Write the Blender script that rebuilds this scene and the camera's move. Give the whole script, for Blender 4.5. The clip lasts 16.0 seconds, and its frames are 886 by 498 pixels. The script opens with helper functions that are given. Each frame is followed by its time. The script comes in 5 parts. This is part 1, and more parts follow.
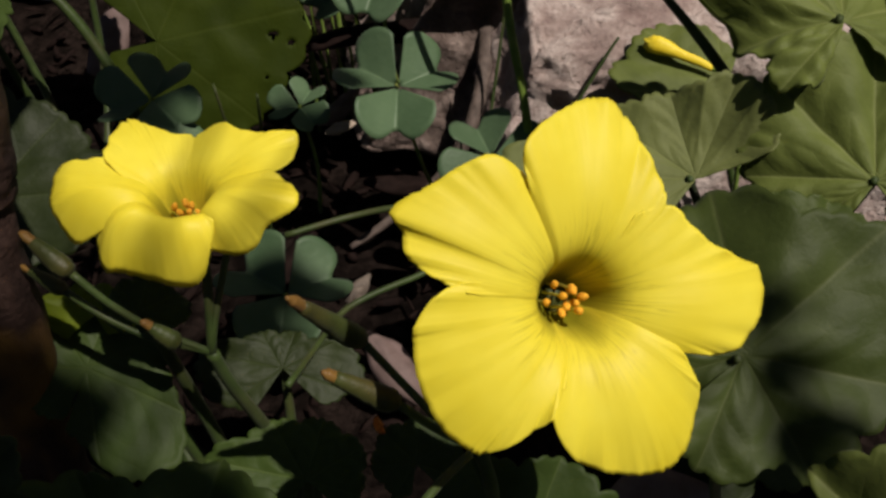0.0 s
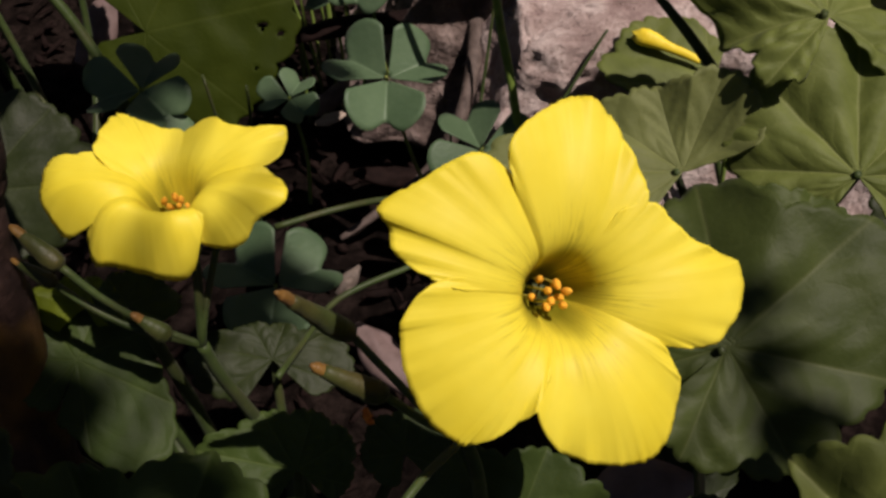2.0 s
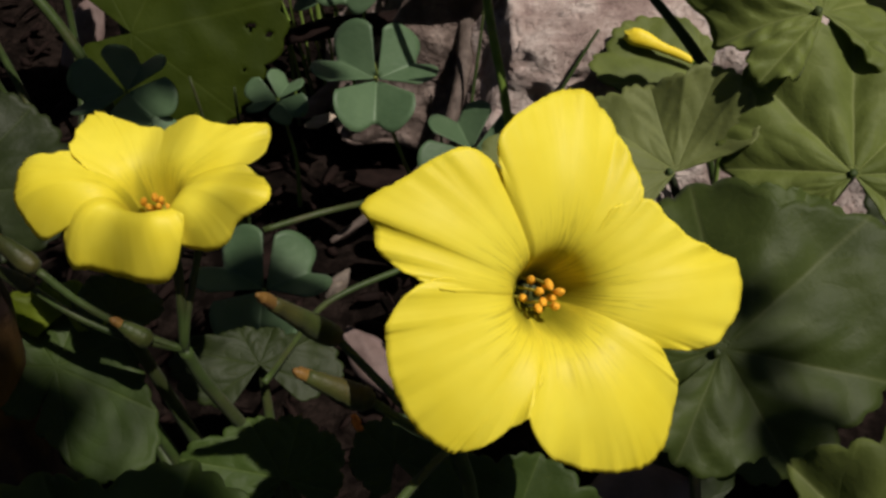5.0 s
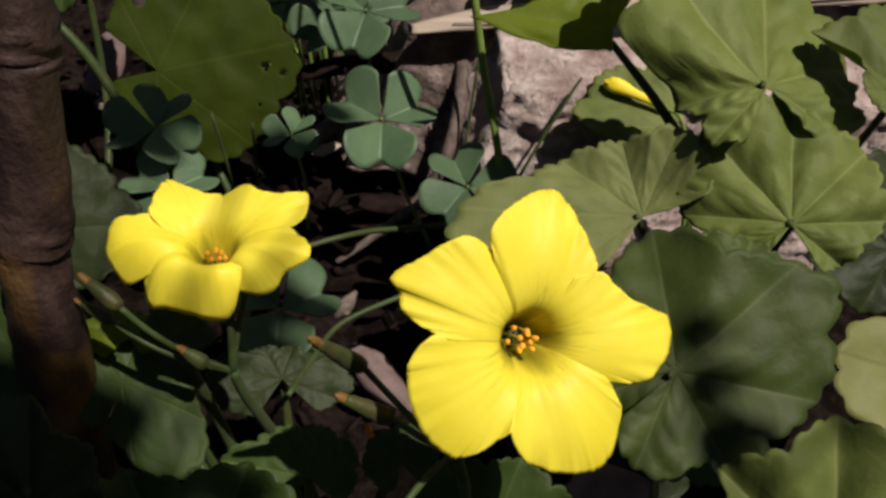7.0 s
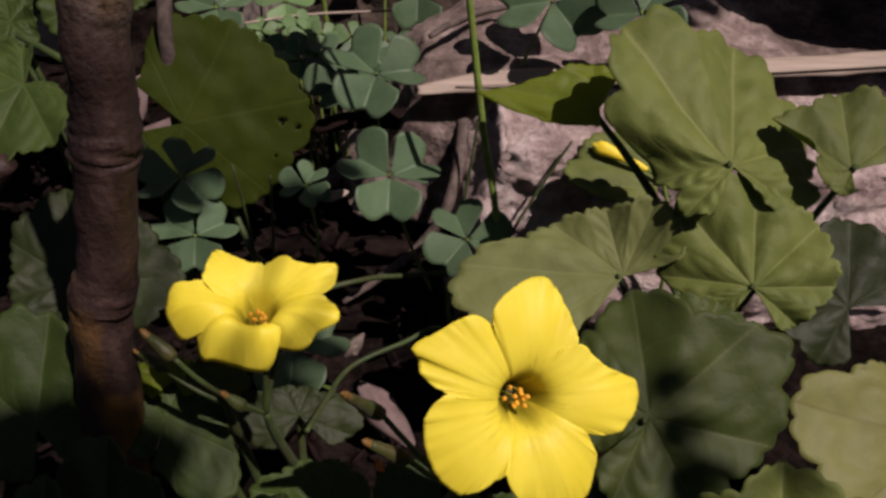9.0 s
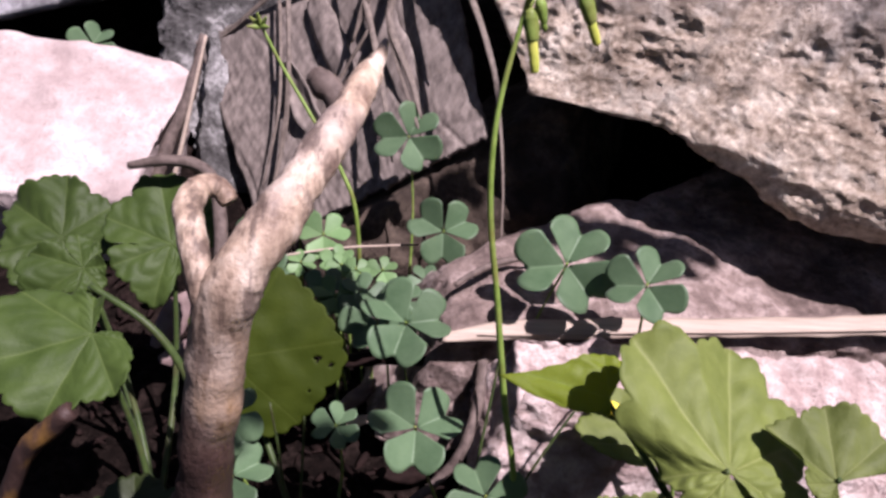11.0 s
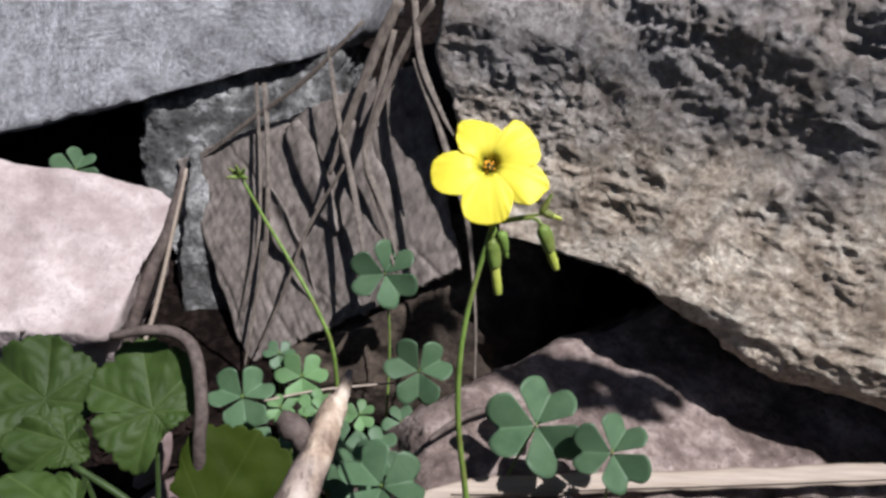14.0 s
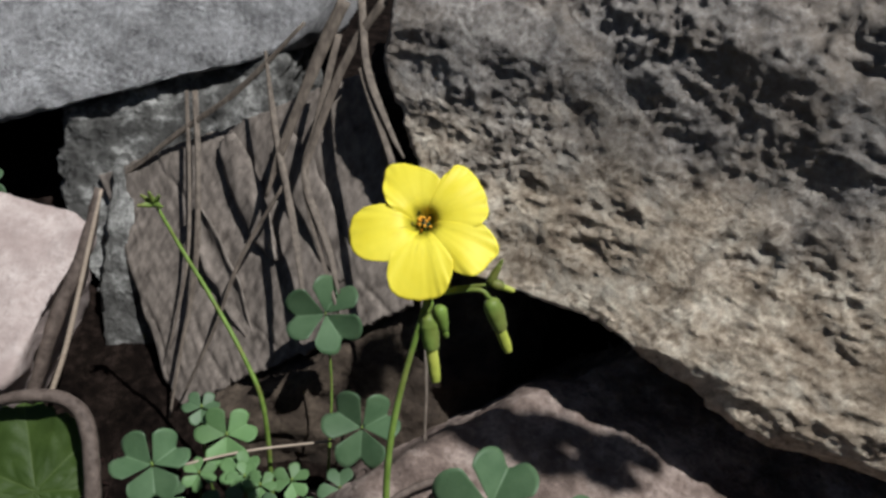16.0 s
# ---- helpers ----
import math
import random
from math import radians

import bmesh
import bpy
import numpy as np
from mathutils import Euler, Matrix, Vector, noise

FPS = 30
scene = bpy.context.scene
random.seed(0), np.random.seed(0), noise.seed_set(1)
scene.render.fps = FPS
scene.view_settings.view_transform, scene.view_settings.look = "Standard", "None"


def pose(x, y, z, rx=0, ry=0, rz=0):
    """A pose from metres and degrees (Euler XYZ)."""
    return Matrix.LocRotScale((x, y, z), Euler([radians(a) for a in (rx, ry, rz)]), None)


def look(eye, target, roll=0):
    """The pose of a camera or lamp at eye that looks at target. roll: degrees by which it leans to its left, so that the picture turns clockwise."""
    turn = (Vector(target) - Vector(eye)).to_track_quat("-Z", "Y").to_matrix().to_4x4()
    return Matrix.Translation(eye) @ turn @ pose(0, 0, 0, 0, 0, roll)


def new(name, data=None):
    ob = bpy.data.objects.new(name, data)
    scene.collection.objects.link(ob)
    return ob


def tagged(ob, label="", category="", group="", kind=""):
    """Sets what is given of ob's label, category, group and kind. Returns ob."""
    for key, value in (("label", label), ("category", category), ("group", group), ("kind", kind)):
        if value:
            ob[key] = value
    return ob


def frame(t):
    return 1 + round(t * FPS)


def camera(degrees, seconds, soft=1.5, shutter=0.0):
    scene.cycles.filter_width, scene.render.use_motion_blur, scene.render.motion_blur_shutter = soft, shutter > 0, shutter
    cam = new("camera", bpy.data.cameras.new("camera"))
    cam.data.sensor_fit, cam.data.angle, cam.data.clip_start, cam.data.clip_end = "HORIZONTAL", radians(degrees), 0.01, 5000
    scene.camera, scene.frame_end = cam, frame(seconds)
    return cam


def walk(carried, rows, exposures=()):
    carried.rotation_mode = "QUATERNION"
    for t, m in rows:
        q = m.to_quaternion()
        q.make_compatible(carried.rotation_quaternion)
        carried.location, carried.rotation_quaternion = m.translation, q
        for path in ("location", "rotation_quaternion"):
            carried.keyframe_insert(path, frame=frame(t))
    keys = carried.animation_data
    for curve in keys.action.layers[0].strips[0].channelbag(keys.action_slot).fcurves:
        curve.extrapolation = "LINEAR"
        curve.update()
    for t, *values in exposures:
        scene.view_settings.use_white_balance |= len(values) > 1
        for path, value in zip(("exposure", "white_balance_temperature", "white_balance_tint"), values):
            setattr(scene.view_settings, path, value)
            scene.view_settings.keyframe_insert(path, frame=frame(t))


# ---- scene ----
cam = camera(60.0, 16.0, soft=2.9)
ROWS = [
    (0.0, 0.00000, 0.00000, 0.18000, 50.000, -0.000, -0.000),
    (0.5, 0.00018, 0.00089, 0.18009, 49.706, -0.042, -0.004),
    (1.0, 0.00026, -0.00218, 0.18135, 49.520, -0.228, -0.185),
    (1.5, -0.00011, -0.00139, 0.18164, 49.055, -0.216, -0.614),
    (2.0, 0.00046, -0.00065, 0.18145, 49.218, -0.469, -0.498),
    (2.5, 0.00140, 0.00152, 0.17943, 48.887, -0.135, -0.700),
    (3.0, 0.00125, 0.00280, 0.17816, 48.828, -0.219, -0.483),
    (3.2, 0.00118, 0.00316, 0.17721, 48.892, -0.556, -0.230),
    (5.3, 0.00103, 0.00054, 0.17992, 49.769, -0.587, -1.132),
    (5.5, -0.00040, -0.00085, 0.18473, 50.064, -0.459, -1.057),
    (6.0, 0.00097, -0.00385, 0.19724, 51.506, -1.177, -0.416),
    (6.5, 0.00041, -0.00858, 0.20154, 50.257, -1.422, -0.888),
    (7.0, -0.00185, -0.01519, 0.20382, 49.680, -1.621, -1.167),
    (7.5, -0.00403, -0.01901, 0.20874, 49.324, -1.743, -1.590),
    (8.0, -0.00639, -0.02235, 0.21215, 48.748, -2.144, -1.814),
    (8.5, -0.00708, -0.02867, 0.21602, 49.030, -2.740, -1.666),
    (9.0, -0.00633, -0.02907, 0.22754, 51.384, -2.842, -0.918),
    (9.5, -0.00876, -0.02686, 0.24505, 54.389, -3.505, 0.089),
    (10.0, -0.01132, -0.02397, 0.25991, 56.972, -4.299, 0.508),
    (10.2, -0.01279, -0.02366, 0.26660, 57.928, -4.589, 0.750),
    (12.3, -0.02738, -0.02707, 0.31393, 62.956, -5.169, 0.113),
    (12.5, -0.02517, -0.02820, 0.31701, 63.295, -5.591, 0.033),
    (13.0, -0.02421, -0.02719, 0.32429, 64.144, -5.949, -0.408),
    (13.5, -0.02197, -0.01923, 0.33832, 63.703, -5.032, -0.505),
    (14.0, -0.01953, -0.00112, 0.36135, 61.975, -4.711, -0.738),
    (14.5, -0.00681, 0.02421, 0.37834, 60.373, -4.134, -1.679),
    (15.0, -0.00449, 0.04458, 0.37511, 60.357, -4.831, -2.133),
    (15.5, -0.00108, 0.06092, 0.36312, 60.719, -5.133, -2.136),
    (16.0, -0.00249, 0.06187, 0.35772, 61.432, -5.779, -2.055),
]
EXPOSURES = [(0.0, -0.24, 6800, 14), (1.5, -0.22, 6850, 18), (2.0, -0.18, 6850, 24), (2.5, -0.18, 6800, 38), (3.1, 0.03, 6700, 26), (5.4, -0.30, 6700, 12), (5.9, 0.08, 6700, 14), (6.5, 0.22, 6600, 14), (7.1, 0.04, 6700, 14), (8.0, 0.04, 6700, 18), (8.5, 0.05, 6650, 22), (9.0, -0.20, 6700, 30), (9.5, -0.12, 6500, 34), (10.2, 0.6, 6300, 42), (12.3, 1.18, 5650, 12), (13.0, 1.0, 5650, 10), (14.0, 0.58, 5700, 13), (14.5, 0.45, 5700, 11), (15.0, 0.24, 5750, 10), (16.0, 0.15, 5900, 7)]
walk(cam, [(t, pose(x, y, z, rx, ry, rz)) for t, x, y, z, rx, ry, rz in ROWS], EXPOSURES)

# world and sun
SUN = Vector((0.35, -0.315, 0.88)).normalized()
world = bpy.data.worlds.new("sky")
world.use_nodes = True
scene.world = world
sky = world.node_tree.nodes.new("ShaderNodeTexSky")
sky.sky_type, sky.sun_disc = "NISHITA", False
sky.sun_elevation = math.asin(SUN.z)
sky.sun_rotation = math.atan2(SUN.x, SUN.y)
background = world.node_tree.nodes["Background"]
background.inputs["Strength"].default_value = 0.020
world.node_tree.links.new(sky.outputs[0], background.inputs["Color"])
sun_data = bpy.data.lights.new("sun", "SUN")
sun_data.energy, sun_data.angle, sun_data.color = 5.0, radians(0.6), (1.0, 0.95, 0.87)
sun = new("sun", sun_data)
sun.matrix_world = look(tuple(SUN * 5), (0, 0, 0))


# ---- materials ----
def V(*a):
    return Vector(a)


class Mat:
    """A node material with a Principled BSDF and short helpers."""

    def __init__(self, name, rough=0.6, spec=0.4):
        self.m = bpy.data.materials.new(name)
        self.m.use_nodes = True
        self.t = self.m.node_tree
        self.p = self.t.nodes["Principled BSDF"]
        self.p.inputs["Roughness"].default_value = rough
        self.p.inputs["Specular IOR Level"].default_value = spec

    def node(self, kind, **props):
        n = self.t.nodes.new(kind)
        for k, v in props.items():
            if k == "operation":
                n.operation = v
            elif k == "blend":
                n.blend_type = v
        return n

    def link(self, a, b):
        self.t.links.new(a, b)

    def coords(self, kind="Object"):
        return self.node("ShaderNodeTexCoord").outputs[kind]

    def noise(self, scale, detail=4.0, rough=0.55, vec=None, stretch=None):
        n = self.node("ShaderNodeTexNoise")
        n.inputs["Scale"].default_value, n.inputs["Detail"].default_value = scale, detail
        n.inputs["Roughness"].default_value = rough
        src = vec or self.coords()
        if stretch:
            mp = self.node("ShaderNodeMapping")
            mp.inputs["Scale"].default_value = stretch
            self.link(src, mp.inputs["Vector"])
            src = mp.outputs[0]
        self.link(src, n.inputs["Vector"])
        return n.outputs["Fac"]

    def cells(self, scale, feature="F1"):
        n = self.node("ShaderNodeTexVoronoi")
        n.feature = feature
        n.inputs["Scale"].default_value = scale
        self.link(self.coords(), n.inputs["Vector"])
        return n.outputs["Distance"]

    def ramp(self, fac, stops):
        n = self.node("ShaderNodeValToRGB")
        while len(n.color_ramp.elements) < len(stops):
            n.color_ramp.elements.new(0.5)
        for e, (pos, col) in zip(n.color_ramp.elements, stops):
            e.position, e.color = pos, (*col, 1) if len(col) == 3 else col
        self.link(fac, n.inputs["Fac"])
        return n.outputs["Color"]

    def mix(self, fac, a, b, blend="MIX"):
        n = self.node("ShaderNodeMixRGB", blend=blend)
        for sock, val in zip(n.inputs, (fac, a, b)):
            if isinstance(val, (int, float)):
                sock.default_value = val
            elif isinstance(val, tuple):
                sock.default_value = (*val, 1)
            else:
                self.link(val, sock)
        return n.outputs["Color"]

    def math(self, op, a, b=0.0, c=None):
        n = self.node("ShaderNodeMath", operation=op)
        for sock, val in zip(n.inputs, (a, b, c)):
            if val is None:
                continue
            if isinstance(val, (int, float)):
                sock.default_value = val
            else:
                self.link(val, sock)
        return n.outputs[0]

    def bump(self, height, strength, distance):
        n = self.node("ShaderNodeBump")
        n.inputs["Strength"].default_value, n.inputs["Distance"].default_value = strength, distance
        self.link(height, n.inputs["Height"])
        return n.outputs["Normal"]

    def color(self, sock):
        if isinstance(sock, tuple):
            self.p.inputs["Base Color"].default_value = (*sock, 1)
        else:
            self.link(sock, self.p.inputs["Base Color"])

    def normal(self, sock):
        self.link(sock, self.p.inputs["Normal"])

    def translucent(self, col, amount, normal=None):
        """Lets light through a thin sheet."""
        tr = self.node("ShaderNodeBsdfTranslucent")
        if isinstance(col, tuple):
            tr.inputs["Color"].default_value = (*col, 1)
        else:
            self.link(col, tr.inputs["Color"])
        if normal:
            self.link(normal, tr.inputs["Normal"])
        mx = self.node("ShaderNodeMixShader")
        mx.inputs[0].default_value = amount
        self.link(self.p.outputs[0], mx.inputs[1])
        self.link(tr.outputs[0], mx.inputs[2])
        self.link(mx.outputs[0], self.t.nodes["Material Output"].inputs["Surface"])

    def uv(self):
        sep = self.node("ShaderNodeSeparateXYZ")
        self.link(self.coords("UV"), sep.inputs[0])
        return sep.outputs[0], sep.outputs[1]

    def random(self):
        return self.node("ShaderNodeObjectInfo").outputs["Random"]


def leaf_material(name, deep, light, vein, through_col, amount, palmate=True, rough=0.55, fuzz=0.06, gloss=0.35):
    m = Mat(name, rough, gloss)
    u, v = m.uv()
    # distance from the main rib of each lobe, and feathered side veins
    x = m.math("ABSOLUTE", m.math("SUBTRACT", m.math("FRACT", m.math("ADD", u, 0.5)), 0.5))
    wob = m.math("MULTIPLY", m.math("SUBTRACT", m.noise(110, 2), 0.5), 0.28)
    rib = m.math("MULTIPLY", x, m.math("ADD", v, 0.04))
    main = m.math("SUBTRACT", 1.0, m.math("SMOOTH_MIN", m.math("MULTIPLY", rib, 40.0), 1.0, 0.3))
    side = m.math("FRACT", m.math("MULTIPLY", m.math("ADD", m.math("SUBTRACT", v, m.math("MULTIPLY", x, 0.7)), wob), 3.6))
    side = m.math("ABSOLUTE", m.math("SUBTRACT", side, 0.5))
    side = m.math("SUBTRACT", 1.0, m.math("SMOOTH_MIN", m.math("MULTIPLY", side, 14.0), 1.0, 0.4))
    veins = m.math("MAXIMUM", main, m.math("MULTIPLY", side, 0.20 if palmate else 0.06))
    veins = m.math("MAXIMUM", veins, 0.0)
    tone = m.ramp(m.noise(60, 5, 0.62), [(0.28, deep), (0.72, light)])
    mottle = m.mix(m.math("MULTIPLY", m.noise(420, 3), 0.35), tone, light)
    col = m.mix(m.math("MULTIPLY", veins, 0.42), mottle, vein)
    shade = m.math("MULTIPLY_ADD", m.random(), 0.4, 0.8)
    col = m.mix(1.0, col, m.mix(0.0, shade, shade), "MULTIPLY")
    m.color(col)
    relief = m.math("ADD", m.math("MULTIPLY", veins, -0.5), m.math("MULTIPLY", m.noise(650, 3), 0.6))
    nor = m.bump(relief, 0.45, 0.0005)
    m.normal(nor)
    m.p.inputs["Sheen Weight"].default_value = fuzz
    m.p.inputs["Sheen Roughness"].default_value = 0.5
    m.translucent(m.mix(0.65, col, through_col), amount, nor)
    return m.m


# leaf green darkened in colour for the shade on the left plants
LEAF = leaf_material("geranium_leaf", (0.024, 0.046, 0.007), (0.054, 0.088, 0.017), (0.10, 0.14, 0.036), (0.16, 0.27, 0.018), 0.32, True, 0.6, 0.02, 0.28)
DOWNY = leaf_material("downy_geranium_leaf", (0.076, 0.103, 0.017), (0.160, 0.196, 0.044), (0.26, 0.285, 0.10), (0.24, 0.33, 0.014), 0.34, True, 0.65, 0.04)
FELT = leaf_material("felted_geranium_leaf", (0.108, 0.132, 0.034), (0.212, 0.240, 0.076), (0.25, 0.275, 0.10), (0.24, 0.33, 0.02), 0.34, True, 0.65, 0.04)
GREYLEAF = leaf_material("grey_green_geranium_leaf", (0.036, 0.058, 0.008), (0.074, 0.104, 0.020), (0.15, 0.175, 0.06), (0.15, 0.24, 0.014), 0.30, True, 0.6, 0.03, 0.3)
# shaded copy of the leaf: the shade low down is put into its colour
SHADELEAF = leaf_material("shaded_geranium_leaf", (0.013, 0.023, 0.003), (0.028, 0.042, 0.007), (0.055, 0.075, 0.02), (0.09, 0.14, 0.006), 0.25, True, 0.6, 0.01)
BRIGHT = leaf_material("young_geranium_leaf", (0.15, 0.20, 0.010), (0.20, 0.26, 0.018), (0.2, 0.28, 0.05), (0.42, 0.50, 0.03), 0.6)
OLD = leaf_material("worn_geranium_leaf", (0.034, 0.053, 0.005), (0.063, 0.089, 0.010), (0.088, 0.117, 0.018), (0.16, 0.30, 0.012), 0.45, True, 0.6, 0.0, 0.10)
PALELEAF = leaf_material("yellowing_geranium_leaf", (0.15, 0.16, 0.04), (0.22, 0.23, 0.07), (0.12, 0.11, 0.03), (0.30, 0.34, 0.03), 0.3, True, 0.6, 0.03)
CLOVER = leaf_material("oxalis_leaflet", (0.047, 0.094, 0.042), (0.106, 0.172, 0.088), (0.16, 0.24, 0.13), (0.14, 0.31, 0.10), 0.24, False, 0.5, 0.05)
YOUNG = leaf_material("young_leaflet", (0.10, 0.19, 0.07), (0.16, 0.27, 0.11), (0.2, 0.3, 0.14), (0.3, 0.45, 0.12), 0.35, False, 0.5, 0.03)


def petal_material():
    m = Mat("yellow_petal", 0.5, 0.3)
    u, v = m.uv()
    comb = m.node("ShaderNodeCombineXYZ")
    m.link(m.math("MULTIPLY", u, 5.0), comb.inputs[0])
    m.link(m.math("MULTIPLY", v, 0.22), comb.inputs[1])
    m.link(m.math("MULTIPLY", m.random(), 20.0), comb.inputs[2])
    lines = m.noise(6.5, 2, 0.5, comb.outputs[0])
    inner = m.ramp(v, [(0.14, (1, 1, 1)), (0.30, (0.6, 0.6, 0.6)), (0.52, (0, 0, 0))])
    yellow = m.ramp(m.noise(110, 3), [(0.3, (0.86, 0.74, 0.045)), (0.7, (0.93, 0.83, 0.080))])
    streak = m.ramp(lines, [(0.455, (0, 0, 0)), (0.485, (1, 1, 1)), (0.515, (0, 0, 0))])
    col = m.mix(m.math("MULTIPLY", m.math("MULTIPLY", streak, inner), 0.8), yellow, (0.26, 0.20, 0.01))
    throat = m.ramp(v, [(0.13, (1, 1, 1)), (0.26, (0, 0, 0))])
    col = m.mix(m.math("MULTIPLY", throat, 0.9), col, (0.25, 0.23, 0.012))
    m.color(col)
    nor = m.bump(lines, 0.12, 0.0003)
    m.normal(nor)
    m.translucent(m.mix(0.3, col, (0.88, 0.72, 0.03)), 0.32, nor)
    return m.m


def stem_material(name, a, b, tint, rough=0.5):
    m = Mat(name, rough, 0.25)
    col = m.ramp(m.noise(220, 4), [(0.3, a), (0.7, b)])
    col = m.mix(m.math("MULTIPLY", m.ramp(m.noise(60, 2), [(0.5, (0, 0, 0)), (0.75, (1, 1, 1))]), 0.7), col, tint)
    m.color(col)
    m.normal(m.bump(m.noise(900, 3), 0.4, 0.0003))
    m.p.inputs["Subsurface Weight"].default_value = 0.0
    m.p.inputs["Sheen Weight"].default_value = 0.04
    return m.m


def plain_material(name, a, b, scale=150, rough=0.7, stretch=None, bump=0.5, depth=0.0006, spec=0.3):
    m = Mat(name, rough, spec)
    n1 = m.noise(scale, 6, 0.62, stretch=stretch)
    n2 = m.noise(scale * 0.18, 3)
    col = m.mix(m.math("MULTIPLY", n2, 0.5), m.ramp(n1, [(0.28, a), (0.72, b)]), a)
    m.color(col)
    m.normal(m.bump(n1, bump, depth))
    return m.m


def stone_material(name, dark, mid, light, scale, pits=0.5, rough=0.9, grain=0.0012, upper=None, spec=0.25, blotch=0.0):
    m = Mat(name, rough, spec)
    big = m.noise(scale * 0.25, 4)
    fine = m.noise(scale, 8, 0.68)
    speck = m.noise(scale * 5, 4, 0.7)
    tone = m.math("ADD", m.math("MULTIPLY", big, 0.5), m.math("MULTIPLY", fine, 0.5))
    base = m.ramp(tone, [(0.37, dark), (0.5, mid), (0.62, light)])
    if upper:
        # grey weathered skin above, tan broken stone below; upper shade is coloured in too
        sep = m.node("ShaderNodeSeparateXYZ")
        m.link(m.coords(), sep.inputs[0])
        height = m.math("ADD", sep.outputs[2], m.math("MULTIPLY", m.math("SUBTRACT", m.noise(26, 5), 0.5), 0.10))
        skin = m.ramp(tone, [(0.33, upper[0]), (0.5, upper[1]), (0.68, upper[2])])
        base = m.mix(m.ramp(height, [(0.195, (0, 0, 0)), (0.25, (1, 1, 1))]), base, skin)
    # broad darker blotches at random places
    if blotch:
        base = m.mix(m.math("MULTIPLY", m.ramp(m.noise(17, 4, 0.6), [(0.47, (0, 0, 0)), (0.60, (1, 1, 1))]), blotch), base, dark)
    base = m.mix(m.math("MULTIPLY", m.ramp(speck, [(0.35, (1, 1, 1)), (0.5, (0, 0, 0))]), 0.5), base, dark)
    hole = m.ramp(m.cells(scale * 1.6), [(0.0, (1, 1, 1)), (0.28, (0, 0, 0))])
    hole = m.math("MULTIPLY", hole, m.ramp(m.noise(scale * 0.6, 2), [(0.5, (0, 0, 0)), (0.62, (1, 1, 1))]))
    base = m.mix(m.math("MULTIPLY", hole, pits), base, tuple(c * 0.35 for c in dark))
    m.color(base)
    h = m.math("SUBTRACT", m.math("ADD", fine, m.math("MULTIPLY", speck, 0.6)), m.math("MULTIPLY", hole, pits * 1.4))
    m.normal(m.bump(h, 0.85, grain * 2))
    return m.m


PETAL = petal_material()
STEM = stem_material("flower_stalk", (0.095, 0.155, 0.022), (0.17, 0.25, 0.05), (0.14, 0.10, 0.03))
FILAMENT = stem_material("filament", (0.42, 0.38, 0.04), (0.52, 0.46, 0.06), (0.45, 0.38, 0.04))
# stalk green for leaves and low stems, darkened in colour to carry their shade
SHADED_STALK = stem_material("shaded_stalk", (0.022, 0.039, 0.008), (0.042, 0.068, 0.016), (0.06, 0.05, 0.02))
# calyx green, its base darkened for the shade on the front buds
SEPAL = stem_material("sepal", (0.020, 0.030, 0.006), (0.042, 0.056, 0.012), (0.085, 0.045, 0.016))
BUD = stem_material("bud_petal", (0.75, 0.55, 0.02), (0.82, 0.66, 0.05), (0.55, 0.48, 0.05))
WILT = stem_material("wilted_petal", (0.36, 0.38, 0.05), (0.50, 0.50, 0.10), (0.26, 0.33, 0.05))
RUST = stem_material("bud_tip", (0.13, 0.06, 0.015), (0.18, 0.10, 0.02), (0.07, 0.06, 0.015))
ANTHER = plain_material("anther", (0.85, 0.36, 0.02), (0.92, 0.50, 0.05), 2500, 0.7)
# near-black base: deep shade under the plants is put into the colour
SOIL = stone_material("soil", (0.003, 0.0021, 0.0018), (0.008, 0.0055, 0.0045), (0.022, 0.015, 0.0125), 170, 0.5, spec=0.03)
PINK = stone_material("pink_stone", (0.23, 0.16, 0.145), (0.40, 0.31, 0.28), (0.58, 0.49, 0.45), 90, 0.3, grain=0.0018)
LIME = stone_material("limestone", (0.27, 0.205, 0.15), (0.63, 0.515, 0.40), (0.87, 0.77, 0.64), 230, 0.12, grain=0.0028, upper=((0.14, 0.123, 0.113), (0.35, 0.316, 0.296), (0.63, 0.58, 0.545)), blotch=0.4)
PALEPINK = stone_material("pale_pink_stone", (0.28, 0.218, 0.202), (0.385, 0.316, 0.295), (0.50, 0.426, 0.40), 45, 0.2, grain=0.0012)
# darker than the pink stone: shade over the slab is put into the colour
SLAB = stone_material("shaded_slab_stone", (0.080, 0.057, 0.048), (0.19, 0.142, 0.122), (0.37, 0.295, 0.26), 80, 0.4, grain=0.0016)
CONCRETE = stone_material("concrete", (0.25, 0.242, 0.246), (0.43, 0.417, 0.425), (0.60, 0.585, 0.60), 260, 0.9, grain=0.003)
GREY = stone_material("grey_stone", (0.035, 0.033, 0.031), (0.095, 0.091, 0.086), (0.36, 0.35, 0.335), 70, 0.25, grain=0.0024)
BROWN = stone_material("brown_stone", (0.018, 0.013, 0.010), (0.042, 0.030, 0.022), (0.09, 0.068, 0.050), 60, 0.3)
SHEATH = plain_material("dry_sheath", (0.060, 0.048, 0.041), (0.31, 0.26, 0.225), 70, 0.85, (2.4, 2.4, 0.5), 0.6, 0.0010)
STRAW = plain_material("dry_grass", (0.060, 0.046, 0.037), (0.22, 0.178, 0.143), 300, 0.7, (1, 1, 0.3))
CANE = plain_material("dry_cane", (0.25, 0.195, 0.15), (0.44, 0.36, 0.285), 60, 0.6, (0.3, 8, 8), 0.5)
